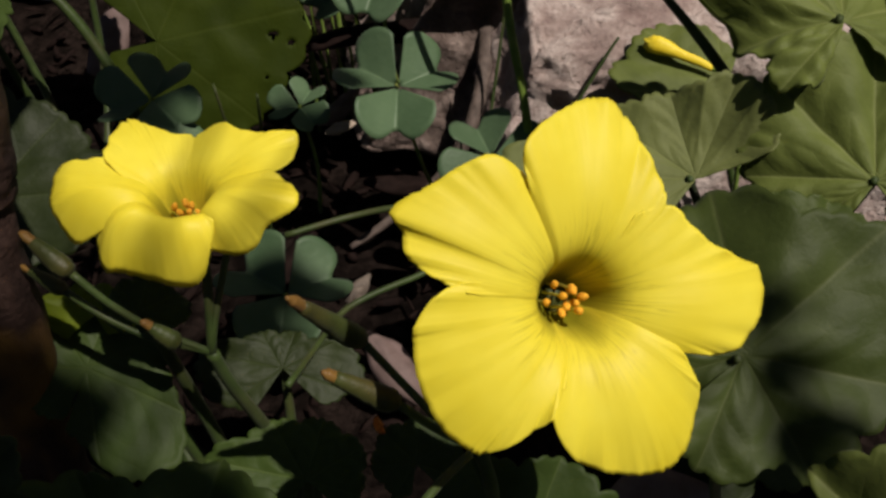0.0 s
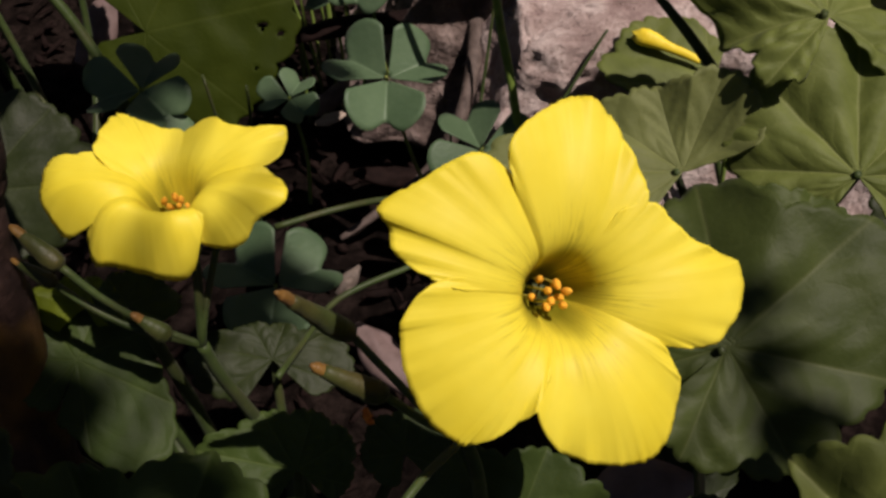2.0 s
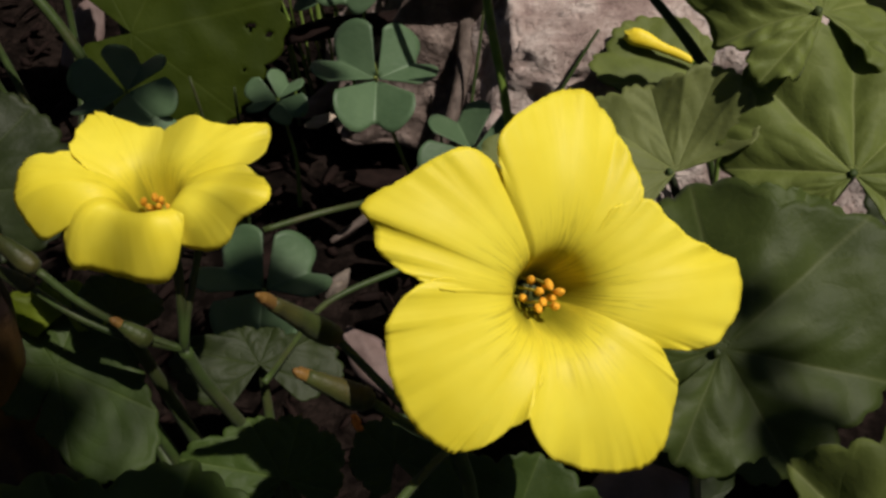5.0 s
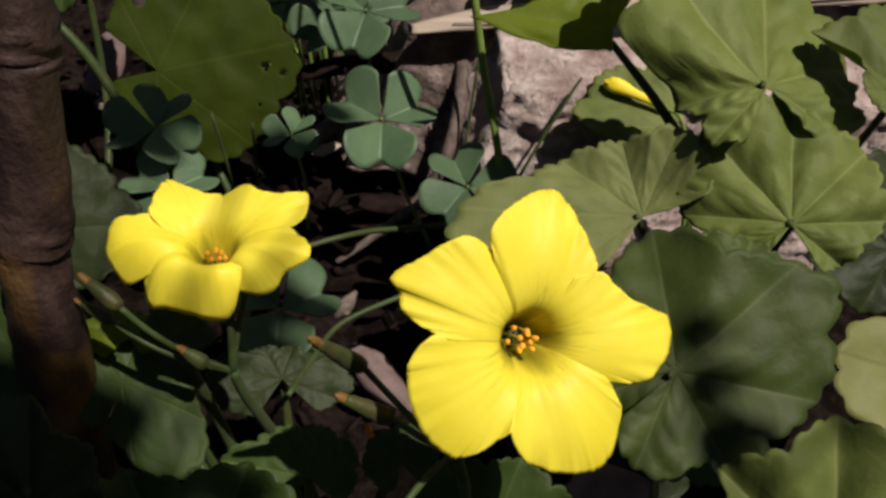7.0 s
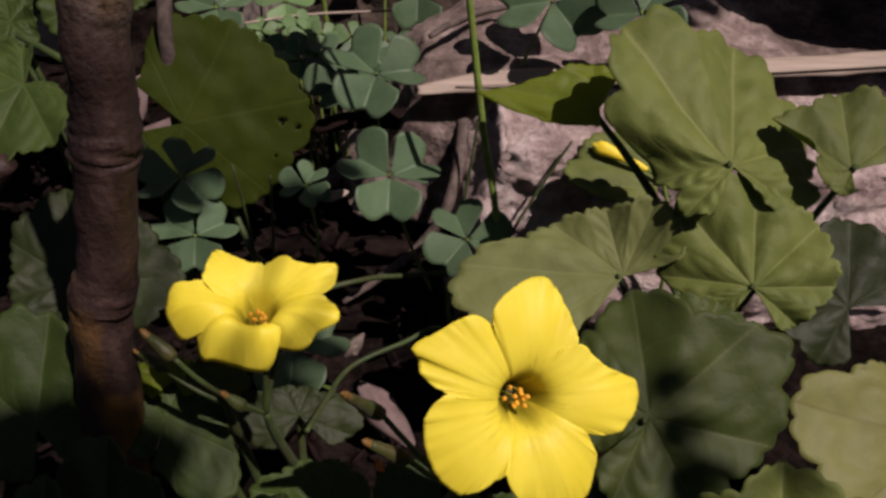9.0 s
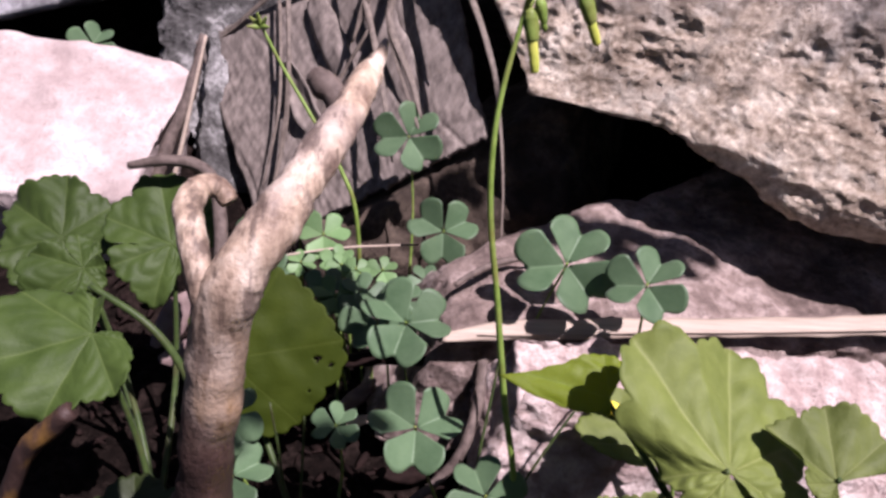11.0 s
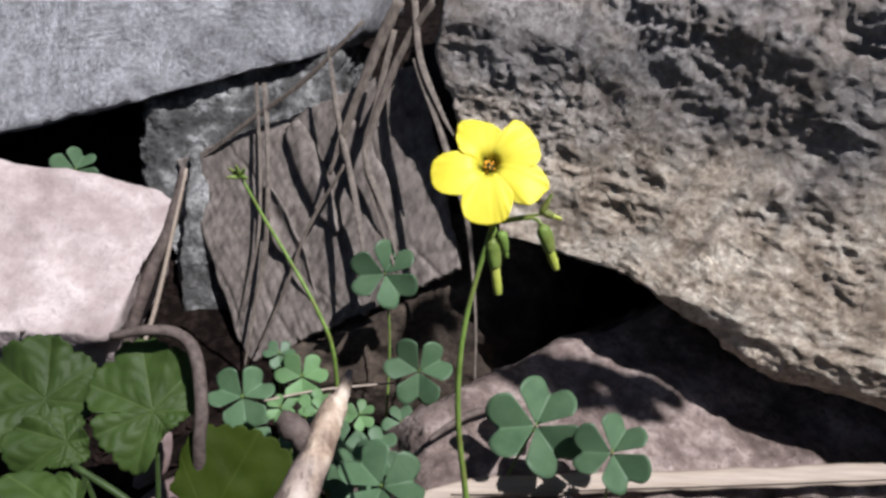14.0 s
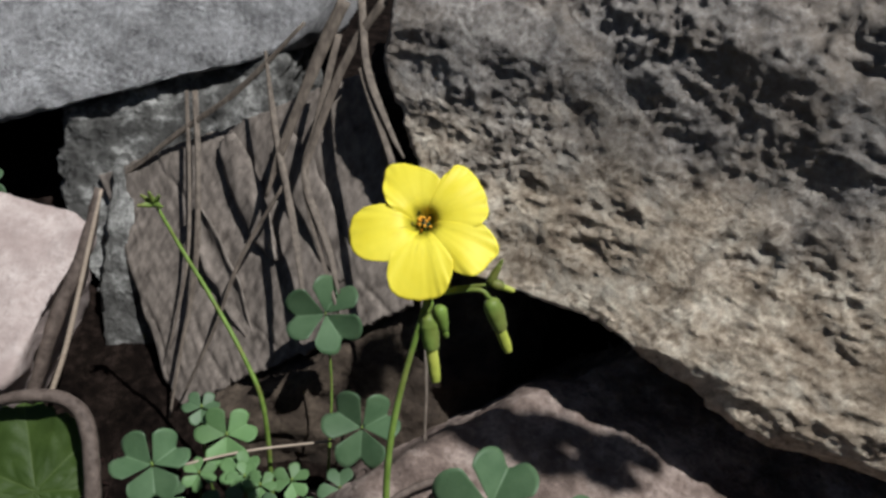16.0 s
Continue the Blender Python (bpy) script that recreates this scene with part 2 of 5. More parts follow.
TWIG = plain_material("twig_bark", (0.045, 0.032, 0.026), (0.17, 0.13, 0.11), 260, 0.75, None, 0.8)
# litter darkened in colour too, for the shade it lies in
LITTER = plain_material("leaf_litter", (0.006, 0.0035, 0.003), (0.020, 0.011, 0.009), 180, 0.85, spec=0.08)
PALE = plain_material("dry_leaf", (0.10, 0.068, 0.060), (0.22, 0.155, 0.145), 120, 0.7)
RED = plain_material("orange_spot", (0.6, 0.16, 0.02), (0.8, 0.3, 0.04), 600, 0.6)


def bark_material():
    """Reddish bark, worn towards the tip; low shade and sun above are coloured in."""
    m = Mat("stick_bark", 0.62, 0.35)
    grain = m.noise(120, 6, 0.65, stretch=(1, 1, 0.35))
    patch = m.noise(45, 3, 0.5, stretch=(1, 1, 0.6))
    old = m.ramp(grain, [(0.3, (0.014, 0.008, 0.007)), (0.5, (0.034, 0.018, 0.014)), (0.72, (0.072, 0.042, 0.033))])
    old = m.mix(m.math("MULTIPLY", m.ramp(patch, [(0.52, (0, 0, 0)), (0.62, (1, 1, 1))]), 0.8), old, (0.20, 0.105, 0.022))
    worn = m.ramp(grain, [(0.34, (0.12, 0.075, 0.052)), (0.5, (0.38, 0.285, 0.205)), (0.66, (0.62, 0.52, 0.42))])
    worn = m.mix(m.math("MULTIPLY", m.ramp(patch, [(0.5, (0, 0, 0)), (0.6, (1, 1, 1))]), 0.5), worn, (0.23, 0.19, 0.18))
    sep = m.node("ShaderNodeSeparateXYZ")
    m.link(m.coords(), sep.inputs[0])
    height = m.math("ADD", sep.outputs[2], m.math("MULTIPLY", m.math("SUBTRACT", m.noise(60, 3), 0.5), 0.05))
    # height mask between the shade-darkened low bark and the sunlit pale bark
    height_tone = m.ramp(height, [(0.19, (0, 0, 0)), (0.245, (1, 1, 1))])
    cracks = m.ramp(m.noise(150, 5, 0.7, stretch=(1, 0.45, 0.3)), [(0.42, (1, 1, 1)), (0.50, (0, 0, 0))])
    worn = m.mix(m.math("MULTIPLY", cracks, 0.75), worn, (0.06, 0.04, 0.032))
    col = m.mix(height_tone, old, worn)
    m.color(col)
    m.normal(m.bump(m.math("ADD", grain, m.math("MULTIPLY", m.noise(700, 3), 0.4)), 0.8, 0.0012))
    return m.m


BARK = bark_material()


# ---- mesh helpers ----
def put(name, verts, faces, material, parent=None, label="", uvs=None, smooth=True, thick=0.0):
    """Links verts and faces as one mesh object; verts are in the world, and the parent is an unturned Empty or mesh."""
    base = Vector(parent["base"]) if parent else Vector((0, 0, 0))
    me = bpy.data.meshes.new(name)
    arr = np.array([tuple(v) for v in verts], dtype=float) - np.array(base)
    me.from_pydata([tuple(v) for v in arr], [], faces)
    if uvs is not None:
        layer = me.uv_layers.new(name="UVMap")
        idx = np.zeros(len(me.loops), dtype=np.int32)
        me.loops.foreach_get("vertex_index", idx)
        layer.data.foreach_set("uv", np.array(uvs, dtype=np.float32)[idx].ravel())
    me.polygons.foreach_set("use_smooth", [smooth] * len(me.polygons))
    me.materials.append(material)
    me.update()
    ob = new(name, me)
    if parent:
        ob.parent = parent
        ob["base"] = tuple(base)
    if label:
        ob["label"] = label
    if thick:
        mod = ob.modifiers.new("thickness", "SOLIDIFY")
        mod.thickness, mod.offset = thick, -1.0
    return ob


def part(name, bm, material, parent, label="", smooth=True):
    bm.verts.index_update()
    ob = put(name, [v.co.copy() for v in bm.verts], [[v.index for v in f.verts] for f in bm.faces], material, parent, label, None, smooth)
    bm.free()
    return ob


def thing(name, base, label, category, group=""):
    ob = new(name)
    ob.empty_display_size = 0.01
    ob.location = base
    ob["base"] = tuple(base)
    return tagged(ob, label, category, group)


def frame_of(n, hint=(0, 1, 0)):
    n = Vector(n).normalized()
    u = Vector(hint).cross(n)
    u.normalize()
    return u, n.cross(u), n


def spline(points, steps=6):
    """Catmull-Rom through points of any length of tuple."""
    p = np.array(points, dtype=float)
    p = np.vstack([2 * p[0] - p[1], p, 2 * p[-1] - p[-2]])
    out = []
    for i in range(1, len(p) - 2):
        for k in range(steps):
            s = k / steps
            out.append(0.5 * (2 * p[i] + (p[i + 1] - p[i - 1]) * s + (2 * p[i - 1] - 5 * p[i] + 4 * p[i + 1] - p[i + 2]) * s * s + (3 * p[i] - p[i - 1] - 3 * p[i + 1] + p[i + 2]) * s ** 3))
    out.append(p[-2])
    return np.array(out)


def tube_mesh(points, seg=8, steps=6, rough=0.0, seed=0, ridge=0.0):
    """Verts and faces of a closed tube along (x, y, z, radius) points."""
    path = spline(points, steps) if len(points) > 2 else np.array(points, dtype=float)
    verts, faces = [], []
    side = None
    for i, row in enumerate(path):
        c = Vector(row[:3])
        d = Vector(path[min(i + 1, len(path) - 1)][:3]) - Vector(path[max(i - 1, 0)][:3])
        d.normalize()
        if side is None:
            side = d.cross(Vector((0.3, 0.9, 0.2)))
        side = (side - d * side.dot(d)).normalized()
        other = d.cross(side)
        for k in range(seg):
            a = 2 * math.pi * k / seg
            dirn = side * math.cos(a) + other * math.sin(a)
            r = row[3] * (1 + ridge * math.sin(3 * a + seed))
            if rough:
                r *= 1 + rough * noise.noise((c + dirn * row[3]) * (0.9 / max(row[3], 1e-4)) + Vector((seed, 0, 0)))
            verts.append(c + dirn * r)
        if i:
            o = (i - 1) * seg
            for k in range(seg):
                faces.append((o + k, o + (k + 1) % seg, o + seg + (k + 1) % seg, o + seg + k))
    n = len(verts)
    faces.append(tuple(range(seg))[::-1])
    faces.append(tuple(range(n - seg, n)))
    return verts, faces


def tube(name, points, material, parent, label="", seg=8, steps=6, rough=0.0, seed=0, ridge=0.0):
    v, f = tube_mesh(points, seg, steps, rough, seed, ridge)
    return put(name, v, f, material, parent, label)


def ribbon_mesh(points, curl=0.3, cols=4, steps=6, ripple=0.0, seed=0, face=(0, -0.75, 0.65)):
    """A curved strip along (x, y, z, half width) points that faces 'face'."""
    path = spline(points, steps)
    verts, faces = [], []
    f = Vector(face).normalized()
    for i, row in enumerate(path):
        c = Vector(row[:3])
        d = (Vector(path[min(i + 1, len(path) - 1)][:3]) - Vector(path[max(i - 1, 0)][:3])).normalized()
        s = d.cross(f).normalized()
        up = s.cross(d)
        for k in range(cols + 1):
            q = 2 * k / cols - 1
            w = row[3] * (1 + 0.25 * noise.noise(c * 60 + Vector((seed, q, 0))))
            h = -curl * w * q * q + ripple * noise.noise(Vector((q * 6 + seed, i * 0.15, seed)))
            verts.append(c + s * (w * q) + up * h)
        if i:
            o = (i - 1) * (cols + 1)
            for k in range(cols):
                faces.append((o + k, o + k + 1, o + cols + 2 + k, o + cols + 1 + k))
    return verts, faces


# ---- ground ----
def soil_height(x, y):
    rise = max(0.0, min(1.0, (y - 0.30) / 0.5))
    rise = rise * rise * (3 - 2 * rise)
    return -0.02 + 0.16 * rise + 0.006 * noise.fractal(Vector((x * 14, y * 14, 0)), 1.0, 2.0, 4)


def build_ground():
    n = 230
    verts, faces = [], []
    for j in range(n + 1):
        for i in range(n + 1):
            u, v = 2 * i / n - 1, 2 * j / n - 1
            x = 0.42 * u + 60 * u ** 9
            y = 0.25 + 0.42 * v + 60 * v ** 9
            verts.append((x, y, soil_height(x, y)))
    for j in range(n):
        for i in range(n):
            o = j * (n + 1) + i
            faces.append((o, o + 1, o + n + 2, o + n + 1))
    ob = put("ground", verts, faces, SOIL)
    tagged(ob, "crumbly garden soil, coloured near-black for the shade under leaves and stones", "ground", kind="structure")


build_ground()


# ---- stones ----
def stone(name, label, centre, size, planes, material, cell, amps, seed, smooth=2, warp=None, near=None, crust=None):
    """A block cut by planes (point, normal), refined to cell size and worn by noise of (size, depth) amps."""
    bm = bmesh.new()
    bmesh.ops.create_cube(bm, size=1.0)
    for v in bm.verts:
        v.co = Vector(centre) + Vector((v.co.x * size[0], v.co.y * size[1], v.co.z * size[2]))
    for p, nrm in planes:
        cut = bmesh.ops.bisect_plane(bm, geom=bm.verts[:] + bm.edges[:] + bm.faces[:], plane_co=p, plane_no=nrm, clear_outer=True)
        edges = [e for e in cut["geom_cut"] if isinstance(e, bmesh.types.BMEdge)]
        if edges:
            bmesh.ops.contextual_create(bm, geom=edges)
    bmesh.ops.triangulate(bm, faces=bm.faces[:])
    for _ in range(11):
        long = [e for e in bm.edges if e.calc_length() > cell * (1.5 if near is None or near((e.verts[0].co + e.verts[1].co) / 2) or e.calc_length() > 0.05 else 5.0)]
        if not long:
            break
        bmesh.ops.subdivide_edges(bm, edges=long, cuts=1)
        bmesh.ops.triangulate(bm, faces=[f for f in bm.faces if len(f.verts) > 3])
    for _ in range(smooth):
        bmesh.ops.smooth_vert(bm, verts=bm.verts[:], factor=0.5, use_axis_x=True, use_axis_y=True, use_axis_z=True)
    if warp:
        for v in bm.verts:
            v.co = warp(v.co)
    bm.normal_update()
    off = Vector((seed * 7.3, seed * 3.1, seed * 1.7))
    moved = []
    for v in bm.verts:
        d = 0.0
        for length, depth, kind in amps:
            q = Vector((v.co.x, v.co.y, v.co.z * 1.4)) / length + off
            if kind == "ridge":
                d += depth * (0.5 - abs(noise.noise(q)) * 2)
            elif kind == "lump":
                c = noise.voronoi(q)[0][0]
                d += depth * max(-0.12, 0.45 - c) * 1.6
            elif kind == "pit":
                c = noise.voronoi(q)[0][0]
                d -= depth * max(0.0, 0.55 - c) * 2 * max(0.0, noise.noise(q * 0.37) + 0.25)
            else:
                d += depth * noise.fractal(q, 1.0, 2.1, 4)
        if crust:
            d *= crust(v.co)
        moved.append(v.co + v.normal * d)
    for v, c in zip(bm.verts, moved):
        v.co = c
    bm.normal_update()
    bm.verts.index_update()
    ob = put(name, [v.co.copy() for v in bm.verts], [[v.index for v in f.verts] for f in bm.faces], material)
    bm.free()
    return tagged(ob, label, "stone")


def boulder_face(p):
    """The boulder bulges low on its front, falls back above that under a crust that juts out, and has a hollow under its lower edge."""
    low = float(np.interp(p.x, [-0.02, 0.04, 0.06, 0.105, 0.12, 0.128, 0.152, 0.167, 0.19, 0.21, 0.24, 0.40], [0.165, 0.150, 0.150, 0.153, 0.151, 0.145, 0.1357, 0.1234, 0.121, 0.119, 0.125, 0.14]))
    fade = max(0.0, min(1.0, (0.23 - p.z) / 0.11))
    z = p.z + (low - 0.12) * fade
    near = max(0.0, min(1.0, (0.57 - p.y) / 0.12))
    zz = z + 0.010 * math.sin(p.x * 23 + 1.0) - 0.005 * math.sin(p.x * 61)
    back = float(np.interp(zz, [0.115, 0.125, 0.14, 0.164, 0.208, 0.222, 0.25, 0.266, 0.276, 0.30, 0.36], [0.010, 0.002, 0.0, 0.014, 0.033, 0.0375, 0.0425, 0.0438, 0.0445, 0.056, 0.092]))
    return Vector((p.x, p.y + back * near, z))


stone("limestone_boulder", "large pitted grey and tan limestone boulder over a dark hollow", (0.24, 0.56, 0.27), (0.60, 0.62, 0.44), [
    ((0.163, 0.338, 0.15), (-0.492, -0.871, 0.0)), ((0.2, 0.30, 0.120), (0.0, 0.0, -1.0)), ((-0.006, 0.46, 0.24), (-0.985, 0.14, 0.10)), ((0.012, 0.44, 0.193), (-0.93, 0.05, -0.36)),
    ((0.2, 0.40, 0.40), (0, -0.5, 0.86)), ((0.0, 0.46, 0.316), (-0.55, 0.0, 0.83))],
    LIME, 0.0019, [(0.10, 0.0036, "f"), (0.034, 0.0024, "f"), (0.015, 0.0012, "ridge"), (0.0075, 0.0006, "lump"), (0.0040, 0.0009, "f")], 1, 2, boulder_face, lambda p: p.y < 0.50 and p.z < 0.35 and p.x < 0.36,
    lambda p: 0.8 + 1.1 * noise.noise(p * 28) + 1.1 * max(0.0, min(1.0, (p.z - 0.278) / 0.012)) + 0.3 * max(0.0, min(1.0, (0.225 - p.z) / 0.02)))
stone("stone_slab", "flat pinkish stone slab half in shadow", (0.15, 0.38, 0.055), (0.40, 0.22, 0.12), [
    ((0.05, 0.30, 0.075), (0.0, -0.22, 0.97)), ((0.05, 0.288, 0.06), (0.05, -1, 0.1)), ((-0.008, 0.31, 0.07), (-0.85, -0.2, 0.45)), ((0.02, 0.345, 0.086), (-0.45, 0.55, 0.7))],
    SLAB, 0.0045, [(0.12, 0.008, "f"), (0.03, 0.004, "f"), (0.01, 0.0022, "f")], 2)
stone("pink_stone", "rough pinkish stone with a sunlit face below a dry cane", (0.125, 0.262, 0.03), (0.22, 0.10, 0.14), [
    ((0.165, 0.2755, 0.0735), (0.03, -0.50, 0.86)), ((0.10, 0.279, 0.072), (0, 0.93, 0.36)), ((0.222, 0.27, 0.055), (0.9, -0.2, 0.35)), ((0.022, 0.25, 0.04), (-0.9, -0.2, 0.3)), ((0.1, 0.241, 0.03), (0, -0.95, 0.2))],
    PINK, 0.0032, [(0.08, 0.006, "f"), (0.02, 0.0032, "f"), (0.007, 0.0020, "f")], 3)
stone("pale_pink_stone", "pale pinkish stone with a smooth sunlit face", (-0.30, 0.46, 0.08), (0.26, 0.22, 0.20), [
    ((-0.191, 0.49, 0.122), (-0.05, -0.50, 0.86)), ((-0.189, 0.45, 0.1), (0.95, -0.08, -0.30)), ((-0.25, 0.512, 0.13), (0.15, 0.97, 0.2)), ((-0.2, 0.505, 0.13), (0.5, 0.8, 0.2)), ((-0.25, 0.40, 0.072), (0, -0.90, -0.43))],
    PALEPINK, 0.0050, [(0.12, 0.006, "f"), (0.04, 0.003, "ridge"), (0.02, 0.0016, "f")], 4)
stone("concrete_block", "pale grey concrete block with small pits", (-0.27, 0.72, 0.30), (0.46, 0.30, 0.40), [
    ((-0.235, 0.572, 0.18), (-0.22, -0.84, 0.50)), ((-0.235, 0.572, 0.18), (0.16, -0.98, 0.10)), ((-0.20, 0.579, 0.176), (0.30, -0.12, -0.95)), ((-0.06, 0.60, 0.235), (0.92, -0.3, -0.2)), ((-0.12, 0.585, 0.19), (0.55, -0.3, -0.75))],
    CONCRETE, 0.006, [(0.15, 0.006, "f"), (0.03, 0.002, "f"), (0.009, 0.0022, "pit")], 5)
stone("grey_stone", "rough dark grey stone with crusted pale patches", (-0.13, 0.58, 0.10), (0.22, 0.16, 0.26), [
    ((-0.16, 0.557, 0.12), (-0.05, -0.85, 0.52)), ((-0.215, 0.525, 0.14), (-0.9, -0.3, 0.3)), ((-0.18, 0.545, 0.178), (-0.42, -0.1, 0.9)), ((-0.186, 0.50, 0.04), (-0.9, -0.2, -0.35)), ((-0.08, 0.54, 0.1), (0.9, -0.3, 0.2))],
    GREY, 0.0026, [(0.06, 0.008, "f"), (0.018, 0.0045, "lump"), (0.020, 0.0030, "f"), (0.008, 0.0028, "lump"), (0.005, 0.0012, "f")], 6)
stone("grey_stone", "dark grey speckled stone beside the dry sheath", (-0.15, 0.52, 0.05), (0.074, 0.10, 0.18), [
    ((-0.17, 0.500, 0.05), (0.1, -0.85, 0.5)), ((-0.180, 0.48, 0.03), (-0.95, -0.1, -0.25)), ((-0.148, 0.48, 0.05), (0.9, -0.1, 0.42))],
    GREY, 0.0028, [(0.03, 0.0030, "f"), (0.009, 0.0018, "lump"), (0.005, 0.0012, "f")], 8)
stone("brown_stone", "dark brown stone block wedged under the dry sheath", (0.0, 0.49, 0.06), (0.26, 0.14, 0.20), [
    ((0.01, 0.446, 0.10), (0.05, -0.93, 0.32)), ((-0.055, 0.45, 0.058), (-0.56, 0.1, 0.82)), ((0.070, 0.44, 0.09), (0.8, -0.45, 0.2)), ((-0.10, 0.44, 0.07), (-0.9, -0.3, 0))],
    BROWN, 0.004, [(0.06, 0.006, "f"), (0.016, 0.003, "f"), (0.006, 0.0012, "f")], 7)


# ---- geranium leaves ----
def blade_mesh(J, n, rim, seed=0, pleat=0.05, quilt=0.02, wave=0.05, lobing=0.09, teeth=5, ribs=0, rings=18, holes=()):
    """A lobed, crenate leaf blade. J: the stalk's joint, n: the normal, rim: (degrees, reach, lift) clockwise from the sinus.
    The surface is creased along the ribs and bulges between the side veins."""
    rnd = random.Random(seed)
    J = Vector(J)
    u, v, n = frame_of(n)
    span = abs(rim[0][0] - rim[-1][0])
    spare = (360 - span) / 2 + 2
    e0 = min(spare, 0.5 * abs(rim[1][0] - rim[0][0]) + 6)
    e1 = min(spare, 0.5 * abs(rim[-1][0] - rim[-2][0]) + 6)
    m = ribs or max(3, round((span + e0 + e1) / 50))
    mean = sum(q[1] for q in rim) / len(rim)
    rim = [(rim[0][0] + e0, rim[0][1] * 0.86, rim[0][2])] + list(rim) + [(rim[-1][0] - e1, rim[-1][1] * 0.86, rim[-1][2])]
    rim = spline(rim, 12)
    sweep = (rim[0, 0] - rim[:, 0]) / (rim[0, 0] - rim[-1, 0])
    cols = m * 26
    ph = [rnd.uniform(0, 6.28) for _ in range(6)]
    verts, faces, uvs = [J.copy()], [], [(0.0, 0.0)]
    for i in range(1, rings + 1):
        r = (i / rings) ** 0.9
        for k in range(cols + 1):
            s = -0.5 + m * k / cols
            deg, reach, lift = (float(np.interp(k / cols, sweep, rim[:, c])) for c in range(3))
            th = radians(deg)
            f = s - math.floor(s + 0.5)
            edge = 1 - lobing * (2 * abs(f)) ** 3 + 0.02 * math.sin(2.3 * s + ph[0])
            tooth = abs(math.sin(math.pi * (teeth * f + 0.5 + 0.10 * math.sin(5.1 * s + ph[1]))))
            edge *= 1 + 0.055 * (tooth ** 0.6 - 0.7) * max(0.0, (r - 0.82) / 0.18)
            d = reach * edge * r
            x, y = d * math.cos(th), d * math.sin(th)
            h = lift * reach * r ** 1.7
            h += pleat * d * (0.8 * math.sqrt(math.sin(math.pi * f) ** 2 + 0.02) - 0.4)
            h += quilt * mean * r * abs(math.cos(math.pi * 3.6 * (r - 0.7 * abs(f)))) * min(1.0, 5 * abs(f))
            h += wave * mean * (r * r * math.sin(3 * th + ph[3]) + 0.5 * r ** 4 * math.sin(9 * th + ph[4]))
            h += 0.03 * mean * min(1.0, 3 * r) * noise.noise(Vector((x, y, seed * 0.01)) * (4.0 / mean))
            verts.append(J + u * x + v * y + n * h)
            uvs.append((s, r))
    for k in range(cols):
        faces.append((0, 2 + k, 1 + k))
    for i in range(rings - 1):
        o = 1 + i * (cols + 1)
        for k in range(cols):
            faces.append((o + k, o + k + 1, o + cols + 2 + k, o + cols + 1 + k))
    for deg, dist, size in holes:
        c = Vector((math.cos(radians(deg)), math.sin(radians(deg)))) * dist
        flat = [Vector(((w - J).dot(u), (w - J).dot(v))) for w in verts]
        faces = [q for q in faces if ((flat[q[0]] + flat[q[2]]) / 2 - c).length > size]
    return verts, faces, uvs


def plant(label, base):
    return thing("geranium_plant", base, label, "plant")


def leaf(root, J, n, rim, skin=LEAF, note="", foot=None, stalk_r=0.0015, sag=0.18, **shape):
    """One leaf with its stalk, on a plant."""
    J, nv = Vector(J), Vector(n).normalized()
    foot = Vector(foot or root["base"])
    v, f, uv = blade_mesh(J, n, rim, seed=len(bpy.data.objects) * 13, **shape)
    blade = put("leaf", v, f, skin, root, note, uv, True, 0.00035)
    mid = J.lerp(foot, 0.45) - nv * (sag * (J - foot).length)
    tube("petiole", [(*(J - nv * 0.0022), stalk_r * 0.3), (*(J - nv * 0.005), stalk_r * 0.7), (*mid, stalk_r), (*foot, stalk_r * 1.25)], SHADED_STALK, blade)


right_plant = plant("leafy green geranium plant with round scalloped leaves beside the flowers", (0.125, 0.205, -0.012))
leaf(right_plant, (0.094, 0.137, 0.084), (-0.15, -0.62, 0.77), [(-164, 0.0138, -0.3), (-208, 0.0290, -0.28), (-236, 0.0322, -0.10), (-268, 0.0346, 0.05), (-288, 0.0312, 0.05), (-325, 0.0278, 0), (-360, 0.0232, 0), (-402, 0.0174, -0.1)], DOWNY, pleat=0.20, ribs=7, quilt=0.03, note="round leaf creased along its veins")
leaf(right_plant, (0.088, 0.161, 0.11), (0.1, -0.35, 0.93), [(-140, 0.0185, -0.6), (-190, 0.0209, -0.5), (-197, 0.0418, -0.05), (-218, 0.0503, 0.2), (-236, 0.0511, 0.22), (-261, 0.0483, 0.1), (-288, 0.0499, 0), (-315, 0.0472, -0.15), (-339, 0.037, -0.3), (-368, 0.0290, -0.38), (-386, 0.024, -0.42)], DOWNY, pleat=0.17, quilt=0.05, wave=0.06, lobing=0.15, note="large wavy leaf with an upturned edge")
leaf(right_plant, (0.0599, 0.1496, 0.0762), (-0.1, -0.5, 0.86), [(-146, 0.0315, 0), (-161, 0.0490, 0), (-175, 0.0555, 0), (-193, 0.0477, 0), (-205, 0.0373, 0), (-222, 0.0283, 0), (-242, 0.0252, 0.1), (-266, 0.0215, 0.25), (-298, 0.0241, 0.42), (-331, 0.0198, 0.5)], FELT, pleat=0.04, ribs=6)
leaf(right_plant, (0.0588, 0.1017, 0.0677), (-0.1, -0.62, 0.78), [(-165, 0.0182, -0.1), (-251, 0.0317, -0.3), (-276, 0.0359, -0.22), (-297, 0.033, -0), (-316, 0.0355, 0), (-337, 0.0441, -0.05), (-350, 0.0413, -0.05), (-373, 0.0351, -0.05), (-399, 0.0285, 0), (-441, 0.0259, -0.05), (-484, 0.0242, 0.1)], GREYLEAF, pleat=0.10, quilt=0.03, ribs=7, note="broad dark green leaf")
